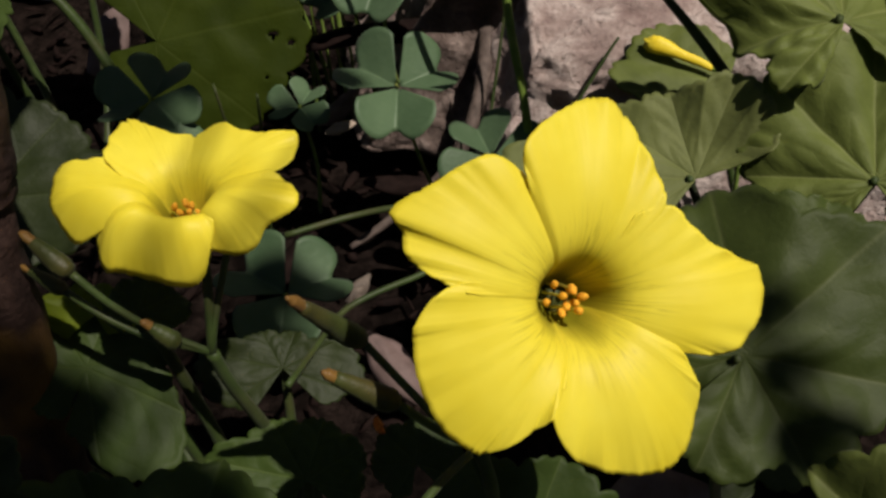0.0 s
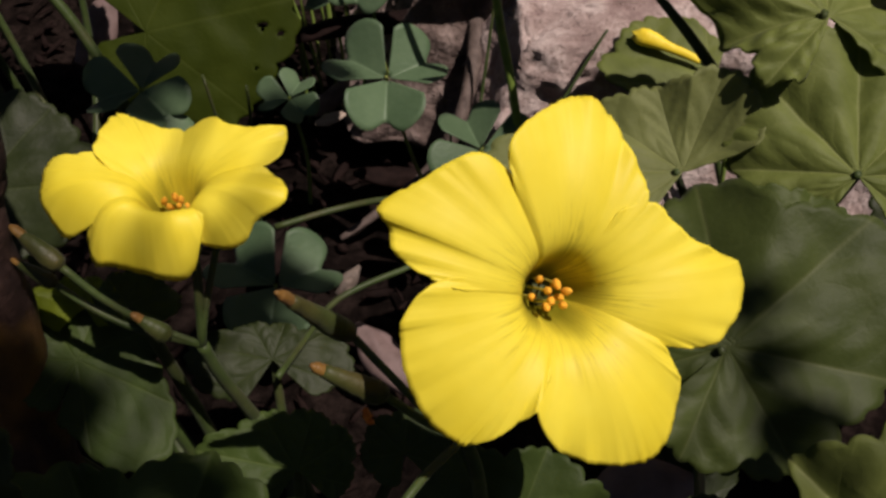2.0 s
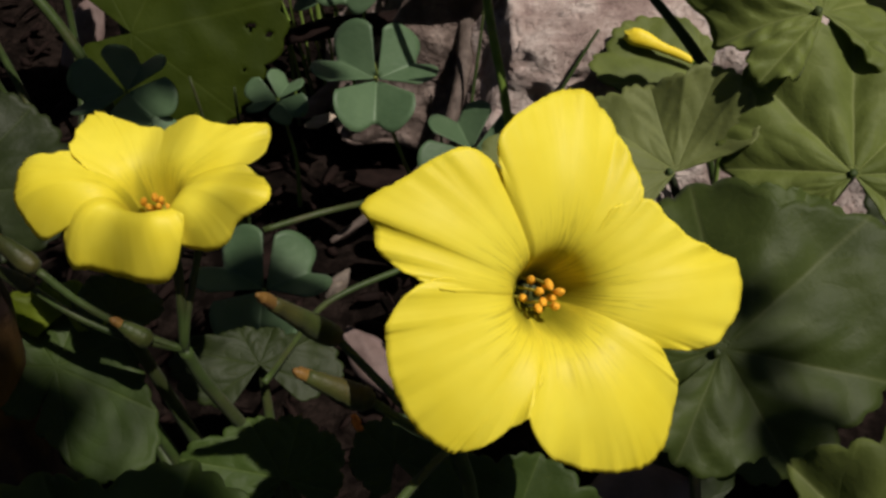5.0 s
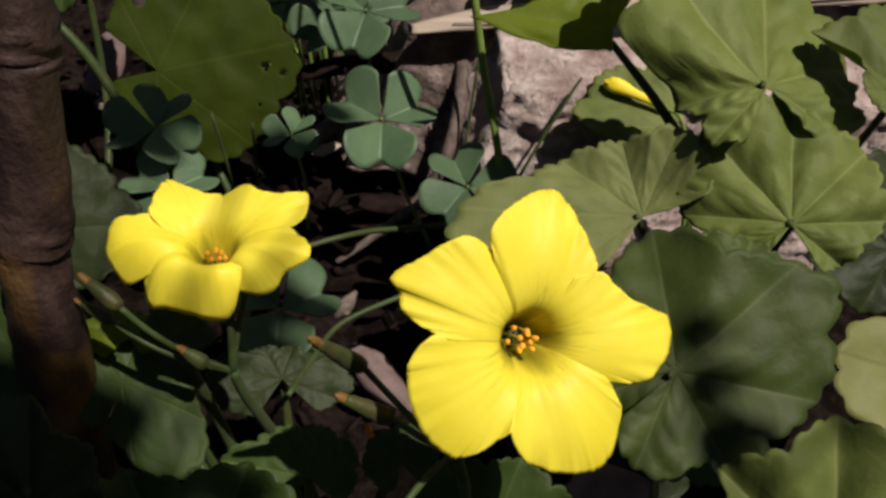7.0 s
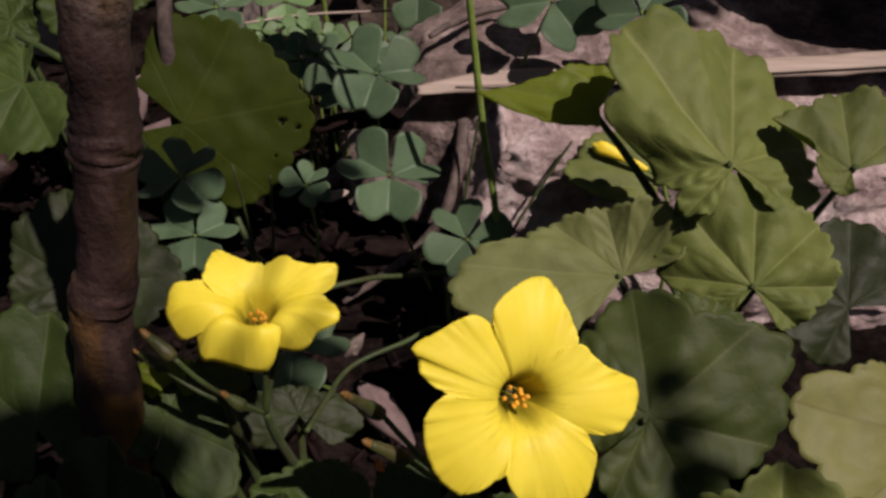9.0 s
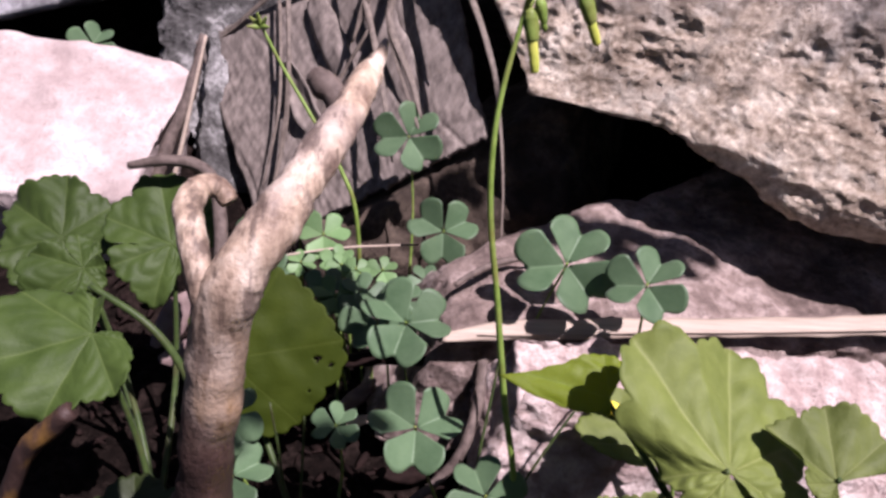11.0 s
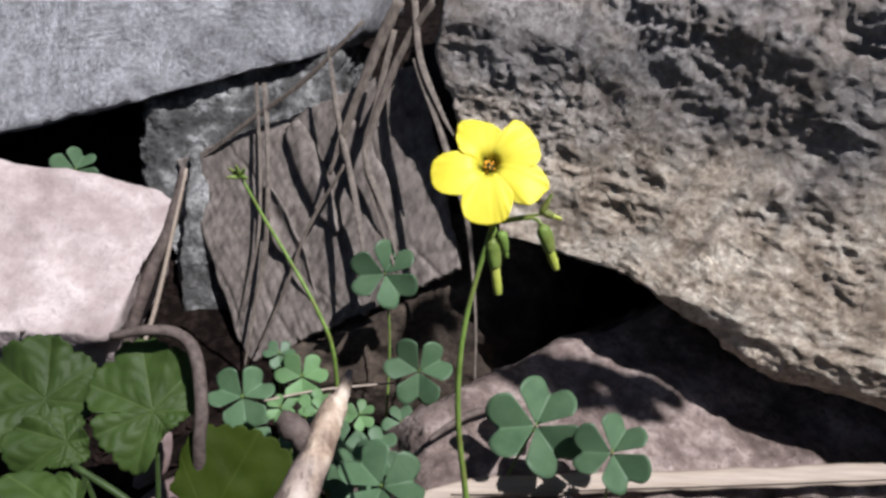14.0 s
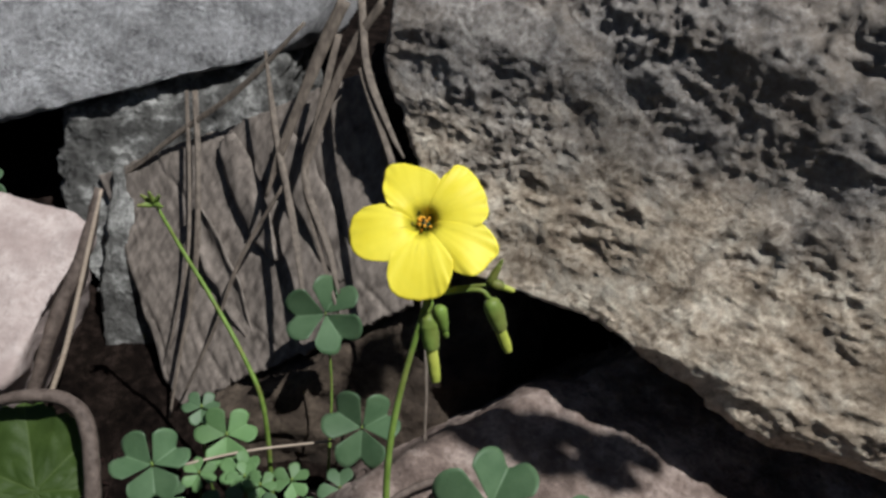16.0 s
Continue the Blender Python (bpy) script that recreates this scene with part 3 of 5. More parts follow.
leaf(right_plant, (0.0939, 0.229, 0.0564), (0.03, -0.5, 0.86), [(-133, 0.0125, 0), (-163, 0.0245, 0), (-188, 0.0397, 0), (-207, 0.0371, 0), (-228, 0.0339, 0), (-248, 0.0275, 0), (-272, 0.0185, 0)], DOWNY)
leaf(right_plant, (0.076, 0.0512, 0.0666), (-0.1, -0.72, 0.69), [(140, 0.0218, 0), (128, 0.0277, 0), (112, 0.0291, 0), (90, 0.0308, 0), (77, 0.031, 0), (62, 0.0303, 0), (48, 0.0298, 0), (26, 0.027, 0)], DOWNY, pleat=0.34, quilt=0.03)
leaf(right_plant, (0.1486, 0.1091, 0.0509), (0.1, -0.5, 0.86), [(-138, 0.0349, 0), (-170, 0.0446, 0), (-200, 0.0418, 0), (-215, 0.0327, 0), (-244, 0.0238, 0), (-285, 0.021, 0)], PALELEAF, pleat=0.06, note="pale yellowish leaf")
leaf(right_plant, (0.122, 0.1582, 0.1116), (-0.15, -0.5, 0.86), [(-145, 0.0093, 0.1), (-218, 0.0141, 0.3), (-220, 0.0267, 0.15), (-245, 0.0251, 0.1), (-275, 0.0251, 0.1), (-301, 0.0275, 0), (-331, 0.0235, -0.1)], DOWNY, pleat=0.14, wave=0.08, note="curled leaf")
leaf(right_plant, (0.0602, 0.0969, 0.0172), (0, -0.5, 0.86), [(160, 0.0117, 0), (135, 0.0166, 0), (108, 0.0169, 0), (72, 0.0147, 0), (29, 0.0155, 0), (13, 0.0102, 0)], SHADELEAF)
leaf(right_plant, (0.0512, 0.0679, 0.0461), (0, -0.7, 0.7), [(160, 0.008, 0), (133, 0.0109, 0), (109, 0.0124, 0), (83, 0.0123, 0), (56, 0.0112, 0), (30, 0.0079, 0)], SHADELEAF)
leaf(right_plant, (0.1400, 0.1560, 0.0600), (-0.1, -0.6, 0.8), [(-130, 0.022, 0), (-180, 0.026, 0), (-230, 0.028, 0), (-280, 0.030, 0), (-330, 0.026, 0)], SHADELEAF, pleat=0.15)
leaf(right_plant, (0.0770, 0.1230, 0.0770), (-0.1, -0.6, 0.8), [(169, 0.0150, 0), (135, 0.0158, 0), (106, 0.0137, 0), (66, 0.0114, 0), (27, 0.0130, 0), (1, 0.0128, 0)], GREYLEAF, pleat=0.15)
left_plant = plant("green geranium plant with broad round leaves below the stones", (-0.135, 0.235, -0.015))
leaf(left_plant, (-0.108, 0.272, 0.054), (0.05, -0.8, 0.6), [(129, 0.0301, 0), (107, 0.0473, 0), (85, 0.0492, 0), (62, 0.0502, 0), (27, 0.0528, 0), (6, 0.0571, -0.05), (-17, 0.0503, -0.1), (-53, 0.0441, -0.2), (-86, 0.0314, -0.2), (-115, 0.0277, -0.15), (-143, 0.0221, -0.05)], OLD, pleat=0.0, quilt=0.003, wave=0.02, lobing=0.03, rings=40, foot=(-0.07, 0.235, -0.01), holes=[(8, 0.0434, 0.0017), (4, 0.050, 0.0013), (-14, 0.0426, 0.0009)], note="old dull leaf with small holes")
leaf(left_plant, (-0.1394, 0.3009, 0.0988), (0.05, -0.6, 0.8), [(174, 0.0342, 0), (136, 0.0388, 0.05), (110, 0.0377, 0.05), (84, 0.0339, 0.05), (54, 0.0284, 0), (-8, 0.0181, -0.05), (-60, 0.0144, -0.1), (-89, 0.0291, -0.15), (-128, 0.029, -0.1), (-159, 0.0291, -0.05)], LEAF, pleat=0.10, quilt=0.04, wave=0.12)
leaf(left_plant, (-0.2013, 0.3181, 0.0878), (0, -0.6, 0.8), [(-117, 0.0322, 0), (-175, 0.0312, 0), (-217, 0.0382, 0), (-250, 0.0352, 0), (-279, 0.0319, 0), (-314, 0.0295, 0), (-362, 0.0266, 0), (-412, 0.0292, 0)], LEAF, pleat=0.12, quilt=0.04, wave=0.12)
leaf(left_plant, (-0.1748, 0.2821, 0.0934), (0, -0.55, 0.83), [(112, 0.0186, 0), (44, 0.0101, 0), (-32, 0.0125, -0.1), (-111, 0.0146, -0.1), (-123, 0.0276, -0.15), (-145, 0.0276, -0.1), (-174, 0.0311, 0), (-199, 0.0231, 0)], LEAF, pleat=0.14, wave=0.14, quilt=0.04)
leaf(left_plant, (-0.1561, 0.2432, 0.0854), (0, -0.5, 0.86), [(-6, 0.014, 0), (-41, 0.029, 0), (-74, 0.0325, 0), (-107, 0.0402, 0), (-149, 0.0469, 0), (-183, 0.0503, 0), (-206, 0.04, 0), (-252, 0.0194, 0)], LEAF, pleat=0.10, quilt=0.03, wave=0.10)
low_plant = plant("geranium plant with shaded scalloped leaves low beside the stick", (-0.03, 0.075, -0.02))
leaf(low_plant, (-0.0936, 0.088, 0.0759), (0.1, -0.7, 0.7), [(-125, 0.014, 0), (-202, 0.0167, 0), (-246, 0.0293, 0), (-260, 0.0271, 0), (-273, 0.0259, 0), (-296, 0.0192, 0), (-360, 0.0118, 0)], LEAF, pleat=0.12, note="creased grey-green leaf")
leaf(low_plant, (-0.0988, 0.1329, 0.0825), (0.1, -0.6, 0.8), [(-123, 0.0165, 0), (-183, 0.0178, 0), (-224, 0.0251, 0), (-257, 0.0268, 0), (-300, 0.0253, 0), (-331, 0.0274, 0), (-363, 0.0284, 0), (-397, 0.0207, 0)], SHADELEAF)
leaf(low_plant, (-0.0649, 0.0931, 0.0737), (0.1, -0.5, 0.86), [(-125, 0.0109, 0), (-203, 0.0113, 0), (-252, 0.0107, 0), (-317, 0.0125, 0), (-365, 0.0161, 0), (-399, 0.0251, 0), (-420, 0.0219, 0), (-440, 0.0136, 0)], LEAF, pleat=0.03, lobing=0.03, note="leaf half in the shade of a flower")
leaf(low_plant, (-0.061, 0.0505, 0.0957), (-0.1, -0.8, 0.6), [(174, 0.009, 0), (118, 0.0144, 0), (104, 0.0176, 0), (89, 0.0168, 0), (67, 0.0152, 0), (41, 0.0135, 0), (12, 0.0131, 0), (-17, 0.01, 0)], SHADELEAF, pleat=0.25)
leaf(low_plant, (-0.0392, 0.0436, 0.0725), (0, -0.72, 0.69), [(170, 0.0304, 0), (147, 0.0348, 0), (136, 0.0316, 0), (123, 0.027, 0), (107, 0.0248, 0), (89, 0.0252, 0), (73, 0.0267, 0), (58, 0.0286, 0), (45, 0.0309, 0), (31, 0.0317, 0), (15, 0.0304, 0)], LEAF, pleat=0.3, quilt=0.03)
leaf(low_plant, (-0.0686, 0.0374, 0.0918), (0.1, -0.75, 0.66), [(142, 0.0108, 0), (118, 0.0188, 0), (99, 0.0224, 0), (83, 0.0177, 0), (59, 0.0112, 0)], SHADELEAF, pleat=0.25)
leaf(low_plant, (-0.026, 0.0835, 0.0526), (0.1, -0.5, 0.86), [(-144, 0.0109, 0), (-184, 0.0195, 0), (-211, 0.0157, 0), (-247, 0.0122, 0), (-289, 0.0116, 0), (-335, 0.0124, 0), (-371, 0.0107, 0)], LEAF, quilt=0.05)
leaf(low_plant, (-0.0054, 0.088, 0.0516), (0.15, -0.5, 0.86), [(-134, 0.0076, 0), (-208, 0.0091, 0), (-265, 0.0087, 0), (-329, 0.0101, 0), (-371, 0.0087, 0)], LEAF)
leaf(low_plant, (-0.0385, 0.1227, 0.0396), (0.1, -0.5, 0.86), [(-136, 0.0147, 0), (-162, 0.0205, 0), (-188, 0.0194, 0), (-224, 0.0113, 0), (-307, 0.0105, 0), (-353, 0.02, 0), (-379, 0.0165, 0)], SHADELEAF)
leaf(low_plant, (-0.0637, 0.0997, 0.0806), (0, -0.45, 0.89), [(-160, 0.0078, 0), (-193, 0.0101, 0), (-229, 0.0077, 0), (-291, 0.006, 0), (-358, 0.0079, 0), (-389, 0.0059, 0)], BRIGHT, wave=0.15, note="young yellow-green leaf lit from behind")
leaf(low_plant, (-0.0515, 0.0923, 0.0886), (0, -0.5, 0.86), [(-145, 0.0047, 0), (-213, 0.0068, 0), (-268, 0.0064, 0), (-328, 0.007, 0), (-357, 0.0096, 0), (-385, 0.0068, 0)], LEAF, wave=0.12)
leaf(low_plant, (0.0118, 0.0591, 0.0665), (0, -0.7, 0.7), [(168, 0.0174, 0), (142, 0.0194, 0), (119, 0.0179, 0), (90, 0.0168, 0), (61, 0.0177, 0), (38, 0.0194, 0), (14, 0.0178, 0)], LEAF, pleat=0.2)
young = plant("young geranium shoot with a folded yellow-green leaf", (0.088, 0.190, 0.060))
leaf(young, (0.0552, 0.1972, 0.1083), (-0.1, -0.45, 0.88), [(-117, 0.0075, -0.1), (-146, 0.0100, -0.1), (-174, 0.0190, -0.05), (-186, 0.0305, 0), (-191, 0.038, 0), (-194, 0.0435, 0), (-200, 0.0327, 0), (-218, 0.0221, 0.05), (-244, 0.0183, 0.05), (-279, 0.0164, 0.05)], BRIGHT, pleat=0.03, lobing=0.0, ribs=3, stalk_r=0.0014, foot=(0.0870, 0.1670, 0.0700), sag=0.0, note="young yellow-green leaf folded along its rib")


# ---- oxalis leaves ----
def leaflet_mesh(J, a, s, n, L, fold, droop, seed):
    verts, faces, uvs = [], [], []
    rings, cols = 9, 26
    half = math.radians(54)
    for i in range(rings + 1):
        r = 0.04 + 0.96 * i / rings
        for k in range(cols + 1):
            q = 2 * k / cols - 1
            ph = q * half
            out = (1 - 0.29 * math.exp(-(ph / math.radians(11)) ** 2)) * (1 - 0.30 * abs(q) ** 3.5)
            out *= 1 + 0.02 * noise.noise(Vector((q * 3, seed, 0)))
            d = L * out * r
            x, y = d * math.cos(ph), d * math.sin(ph)
            h = fold * abs(y) - droop * x * x / L + 0.02 * L * math.sin(5 * q + seed) * r * r
            verts.append(J + a * x + s * y + n * h)
            uvs.append((q * 0.5, r))
        if i:
            o = (i - 1) * (cols + 1)
            for k in range(cols):
                faces.append((o + k, o + cols + 1 + k, o + cols + 2 + k, o + k + 1))
    return verts, faces, uvs


def oxalis_leaf(J, n, L, turn, foot, material=CLOVER, fold=0.68, droop=0.14, label="blue-green three-part oxalis leaf with notched leaflets on a thin stalk", spread=(0, 120, 240)):
    J, foot = Vector(J), Vector(foot)
    trefoil = thing("oxalis_leaf", foot, label, "leaf", "oxalis leaves")
    u, v, n = frame_of(n)
    for k, da in enumerate(spread):
        ang = math.radians(turn + da)
        a = u * math.sin(ang) - v * math.cos(ang)
        s = n.cross(a)
        vv, ff, uv = leaflet_mesh(J + a * 0.0004, a, s, n, L * (1 - 0.06 * (k == 1)), fold, droop, turn + k * 2.7)
        put("leaflet", vv, ff, material, trefoil, "", uv, True, 0.0003)
    mid = J.lerp(foot, 0.4) + Vector((0.004 * math.sin(turn), -0.003, 0)) - n * 0.006
    tube("petiole", [(*J, 0.0006), (*(J - n * 0.003), 0.0006), (*mid, 0.0007), (*foot, 0.0009)], STEM, trefoil)
    return trefoil


OX = [  # joint, normal, leaflet length, turn, foot
    ((-0.0150, 0.2283, 0.0583), (0.03, -0.49, 0.87), 0.0215, 0, (0.004, 0.238, -0.01)),
    ((-0.0230, 0.2786, 0.0777), (0.02, -0.49, 0.87), 0.0235, -15, (-0.012, 0.296, 0.0)),
    ((-0.0474, 0.1692, 0.0203), (0.08, -0.30, 0.95), 0.0215, 0, (-0.035, 0.18, -0.015)),
    ((-0.0307, 0.4176, 0.1185), (0.03, -0.79, 0.62), 0.0230, 40, (-0.024, 0.392, 0.02)),
    ((-0.0060, 0.3705, 0.0801), (-0.01, -0.73, 0.68), 0.0215, 0, (-0.03, 0.35, 0.0)),
    ((0.0521, 0.2968, 0.1064), (-0.12, -0.63, 0.77), 0.0265, 30, (0.030, 0.284, 0.03)),
    ((0.0855, 0.2744, 0.1114), (-0.2, -0.54, 0.82), 0.0200, 20, (0.073, 0.262, 0.03)),
    ((-0.1032, 0.3360, 0.0814), (0.12, -0.56, 0.82), 0.0190, 20, (-0.09, 0.34, 0.0)),
    ((-0.2630, 0.5246, 0.1277), (0.28, -0.65, 0.71), 0.0180, 60, (-0.265, 0.535, 0.05)),
    ((-0.0925, 0.2167, 0.0345), (0.13, -0.39, 0.91), 0.0185, 10, (-0.085, 0.225, -0.01)),
    ((-0.0513, 0.2440, 0.0420), (0.06, -0.43, 0.90), 0.0120, 40, (-0.05, 0.25, -0.01)),
    ((0.0153, 0.2022, 0.0477), (-0.05, -0.40, 0.92), 0.0180, 80, (0.012, 0.215, -0.01)),
    ((-0.0380, 0.3000, 0.0640), (0.02, -0.5, 0.86), 0.0200, 70, (-0.03, 0.31, 0.0)),
    ((-0.1000, 0.2350, 0.0500), (0.1, -0.4, 0.9), 0.0190, 50, (-0.09, 0.245, -0.01)),
]
for J, n, L, turn, foot in OX:
    oxalis_leaf(J, n, L, turn, foot)
for J, n, L, turn, foot in [((-0.0751, 0.3666, 0.0740), (0.1, -0.63, 0.77), 0.0165, 10, (-0.06, 0.36, 0.0)),
                            ((-0.0641, 0.3473, 0.0689), (0.07, -0.52, 0.85), 0.0110, 40, (-0.055, 0.345, 0.0)),
                            ((-0.0615, 0.3181, 0.0645), (0.07, -0.5, 0.86), 0.0130, 0, (-0.055, 0.32, 0.0))]:
    oxalis_leaf(J, n, L, turn, foot, YOUNG, 0.35, 0.1, "small pale green young oxalis leaf on a thin stalk")


for J, L, turn, mat in [((-0.0907, 0.3797, 0.0800), 0.0100, 10, CLOVER), ((-0.0620, 0.3440, 0.0680), 0.0090, 60, YOUNG), ((-0.0530, 0.3370, 0.0700), 0.0085, 0, YOUNG),
                        ((-0.0390, 0.3450, 0.0660), 0.0100, 30, YOUNG), ((-0.0670, 0.3240, 0.0640), 0.0150, 20, CLOVER), ((-0.0470, 0.3180, 0.0660), 0.0150, 90, CLOVER),
                        ((-0.0280, 0.3180, 0.0640), 0.0150, 40, CLOVER), ((-0.0145, 0.3470, 0.0600), 0.0120, 70, CLOVER), ((-0.0850, 0.3470, 0.0660), 0.0090, 100, YOUNG),
                        ((-0.0980, 0.3360, 0.0600), 0.0110, 45, CLOVER)]:
    oxalis_leaf(J, (0.05, -0.5, 0.86), L, turn, (J[0] + 0.006, J[1] + 0.006, soil_height(J[0], J[1])), mat, 0.3, 0.12, "small crowded oxalis leaf among young shoots")


# ---- oxalis flowers ----
def petal_mesh(C, u, v, n, rim, R, depth, seed, arch, bend):
    """One petal as a fan from the throat to a rim of (angle, reach, lift): a narrow tube that opens into a flared, rippled limb."""
    verts, faces, uvs = [], [], []
    rows, cols = 30, 8 * (len(rim) - 1)
    r0 = 0.02
    edge = spline(rim, 8)
    for i in range(rows + 1):
        t = i / rows
        for k in range(cols + 1):
            q = 2 * k / cols - 1
            ang, reach, lift = math.radians(edge[k][0]), edge[k][1], edge[k][2]
            reach *= 1 + 0.008 * noise.noise(Vector((q * 6, seed, 0))) + 0.010 * t ** 6 * noise.noise(Vector((q * 30, seed, 8)))
            rad = r0 + (reach - r0) * t
            h = -depth * (0.36 * (1 - min(1.0, rad)) ** 2.4 + 0.60 / (1 + (rad / 0.175) ** 5))
            h += lift * R * t ** bend + 0.009 * R * q
            h += arch * R * (1 - q * q) * t * (1 - t)
            h += 0.022 * R * t * t * math.sin(4 * q + seed * 2.1) + 0.03 * R * t * noise.noise(Vector((q * 2.2, t * 1.1, seed * 3)))
            h += 0.006 * R * t * noise.noise(Vector((ang * 9, t * 0.8, seed * 5))) + 0.034 * R * t ** 7 * noise.noise(Vector((q * 7, 2.0, seed * 7))) + 0.014 * R * t ** 8 * noise.noise(Vector((q * 24, 5.0, seed * 7)))
            verts.append(C + (u * math.cos(ang) + v * math.sin(ang)) * (R * rad) + n * h)
            uvs.append((q * 0.5 + 0.5, t))
        if i:
            o = (i - 1) * (cols + 1)
            for k in range(cols):
                faces.append((o + k, o + cols + 1 + k, o + cols + 2 + k, o + k + 1))
    return verts, faces, uvs


def ellipsoid(c, axis, a, b, seg=8, rings=6):
    axis = Vector(axis).normalized()
    u, v, w = frame_of(axis, (0.3, 0.8, 0.1))
    verts, faces = [], []
    for i in range(rings + 1):
        p = math.pi * (i + 0.001) / (rings + 0.002)
        for k in range(seg):
            q = 2 * math.pi * k / seg
            verts.append(Vector(c) + w * (a * math.cos(p)) + (u * math.cos(q) + v * math.sin(q)) * (b * math.sin(p)))
    for i in range(rings):
        for k in range(seg):
            faces.append((i * seg + k, (i + 1) * seg + k, (i + 1) * seg + (k + 1) % seg, i * seg + (k + 1) % seg))
    return verts, faces


def petal(root, C, n, R, depth, seed, rim, arch=0.16, bend=2.4):
    u, v, n = frame_of(n)
    vv, ff, uv = petal_mesh(Vector(C), u, v, n, rim, R, depth, seed, arch, bend)
    put("petal", vv, ff, PETAL, root, "", uv, True, 0.00022)


def bloom(root, C, n, R, depth, seed):
    """The calyx and stamens of an open flower on the thing root; returns the place of its base."""
    rnd = random.Random(seed)
    u, v, n = frame_of(n)
    C = Vector(C)
    foot = C - n * (depth + 0.003)
    cup = put("calyx", *tube_mesh([(*(foot - n * 0.0015), 0.0009), (*foot, 0.0017), (*(foot + n * 0.004), 0.0021), (*(foot + n * 0.0055), 0.0016)], 10), SEPAL, root, "green calyx")
    for k in range(5):
        ang = 2 * math.pi * (k + 0.5) / 5
        d = u * math.cos(ang) + v * math.sin(ang)
        put("sepal", *ribbon_mesh([(*(foot + d * 0.0015), 0.0009), (*(foot + d * 0.0026 + n * 0.0035), 0.0011), (*(foot + d * 0.0034 + n * 0.007), 0.0003)], 0.3, 4, 4, face=tuple(d)), SEPAL, cup)
    for k in range(10):
        ang = 2 * math.pi * k / 10 + seed
        long = k % 2 == 0
        d = u * math.cos(ang) + v * math.sin(ang)
        top = C - n * (depth * (0.44 if long else 0.66)) + d * (0.0013 if long else 0.0019) * rnd.uniform(0.75, 1.25)
        fil = tube("stamen", [(*(foot + n * 0.003 + d * 0.0008), 0.00022), (*((foot + top) / 2 + d * 0.001), 0.0002), (*top, 0.00018)], FILAMENT, root, "", 6, 4)
        a, f = ellipsoid(top + n * 0.0003, n + d * rnd.uniform(-0.7, 0.7), 0.00085 * rnd.uniform(0.85, 1.15), 0.00050)
        put("anther", a, f, ANTHER, fil, "orange anther")
    return foot - n * 0.0015


def bud(root, base, tip, r, tip_part=0.35, tip_mat=BUD, body=SEPAL, blunt=0.47):
    """A closed bud between two places: a green calyx and the folded petals that show at its end."""
    base, tip, r = Vector(base), Vector(tip), r * 0.88
    d = tip - base
    cal = tube("bud", [(*base, r * 0.35), (*(base + d * 0.06), r * 0.8), (*(base + d * 0.22), r), (*(base + d * 0.5), r * 0.82), (*(base + d * (1 - tip_part)), r * 0.52)], body, root, "closed green bud", 10, 5, 0.12, 3, 0.06)
    tube("bud_tip", [(*(base + d * (0.9 - tip_part)), r * blunt), (*(base + d * (1 - tip_part * 0.5)), r * (blunt - 0.01)), (*(base + d * 0.96), r * (blunt - 0.15)), (*tip, r * (blunt - 0.31))], tip_mat, cal, "rusty yellow folded petals", 9, 5, 0.15, 1, 0.08)
    return cal


def stalk(root, points, name="pedicel", r=0.0006, r2=None, skin=STEM):
    n = len(points)
    return tube(name, [(*p, r + ((r2 or r) - r) * i / (n - 1)) for i, p in enumerate(points)], skin, root, "", 9, 6, 0.05, 2)


# the two flowers near the front
f1 = thing("oxalis_flower", (0.012, 0.068, -0.018), "large open yellow oxalis flower facing outward beside closed buds", "flower", "yellow flowers")
F1_AT = ((0.0157, 0.0585, 0.1235), (0.205, -0.746, 0.633), 0.0215, 0.0135)
petal(f1, *F1_AT, 3, [(58, 0.45, 0), (65, 0.66, 0), (77, 0.79, -0.03), (85, 0.92, -0.1), (94, 1.04, -0.14), (102, 1.03, -0.12), (114, 0.95, -0.06), (128, 0.84, 0), (133, 0.66, 0), (138, 0.45, 0)])
petal(f1, *F1_AT, 4, [(124, 0.45, 0), (131, 0.7, 0), (138, 0.87, 0), (148, 0.93, -0.03), (158, 0.98, -0.08), (169, 1.08, -0.12), (173, 0.99, -0.12), (179, 0.94, -0.08), (184, 0.8, -0.04), (189, 0.6, 0), (193, 0.42, 0)])
petal(f1, *F1_AT, 5, [(180, 0.42, 0), (185, 0.66, 0), (190, 0.77, -0.02), (200, 0.88, -0.06), (207, 0.9, -0.08), (219, 0.93, -0.1), (232, 0.95, -0.12), (243, 0.94, -0.12), (249, 0.92, -0.12), (254, 0.81, -0.08), (260, 0.67, -0.03), (264, 0.55, 0), (268, 0.4, 0)])
petal(f1, *F1_AT, 6, [(252, 0.36, 0), (263, 0.57, 0), (276, 0.75, -0.05), (287, 0.85, -0.08), (298, 0.92, -0.1), (307, 0.98, -0.12), (315, 1.01, -0.14), (325, 0.93, -0.14), (336, 0.8, -0.12), (342, 0.69, -0.06), (349, 0.53, -0.02), (356, 0.36, 0)])
petal(f1, *F1_AT, 7, [(-24, 0.36, 0), (-16, 0.52, 0), (-11, 0.67, -0.03), (-6, 0.83, -0.06), (2, 0.93, -0.1), (13, 1.01, -0.12), (23, 1.01, -0.12), (29, 0.88, -0.08), (37, 0.75, -0.04), (49, 0.68, 0), (62, 0.65, 0), (74, 0.5, 0)])
foot1 = bloom(f1, *F1_AT, 3)
node1 = Vector((0.005, 0.064, 0.0905))
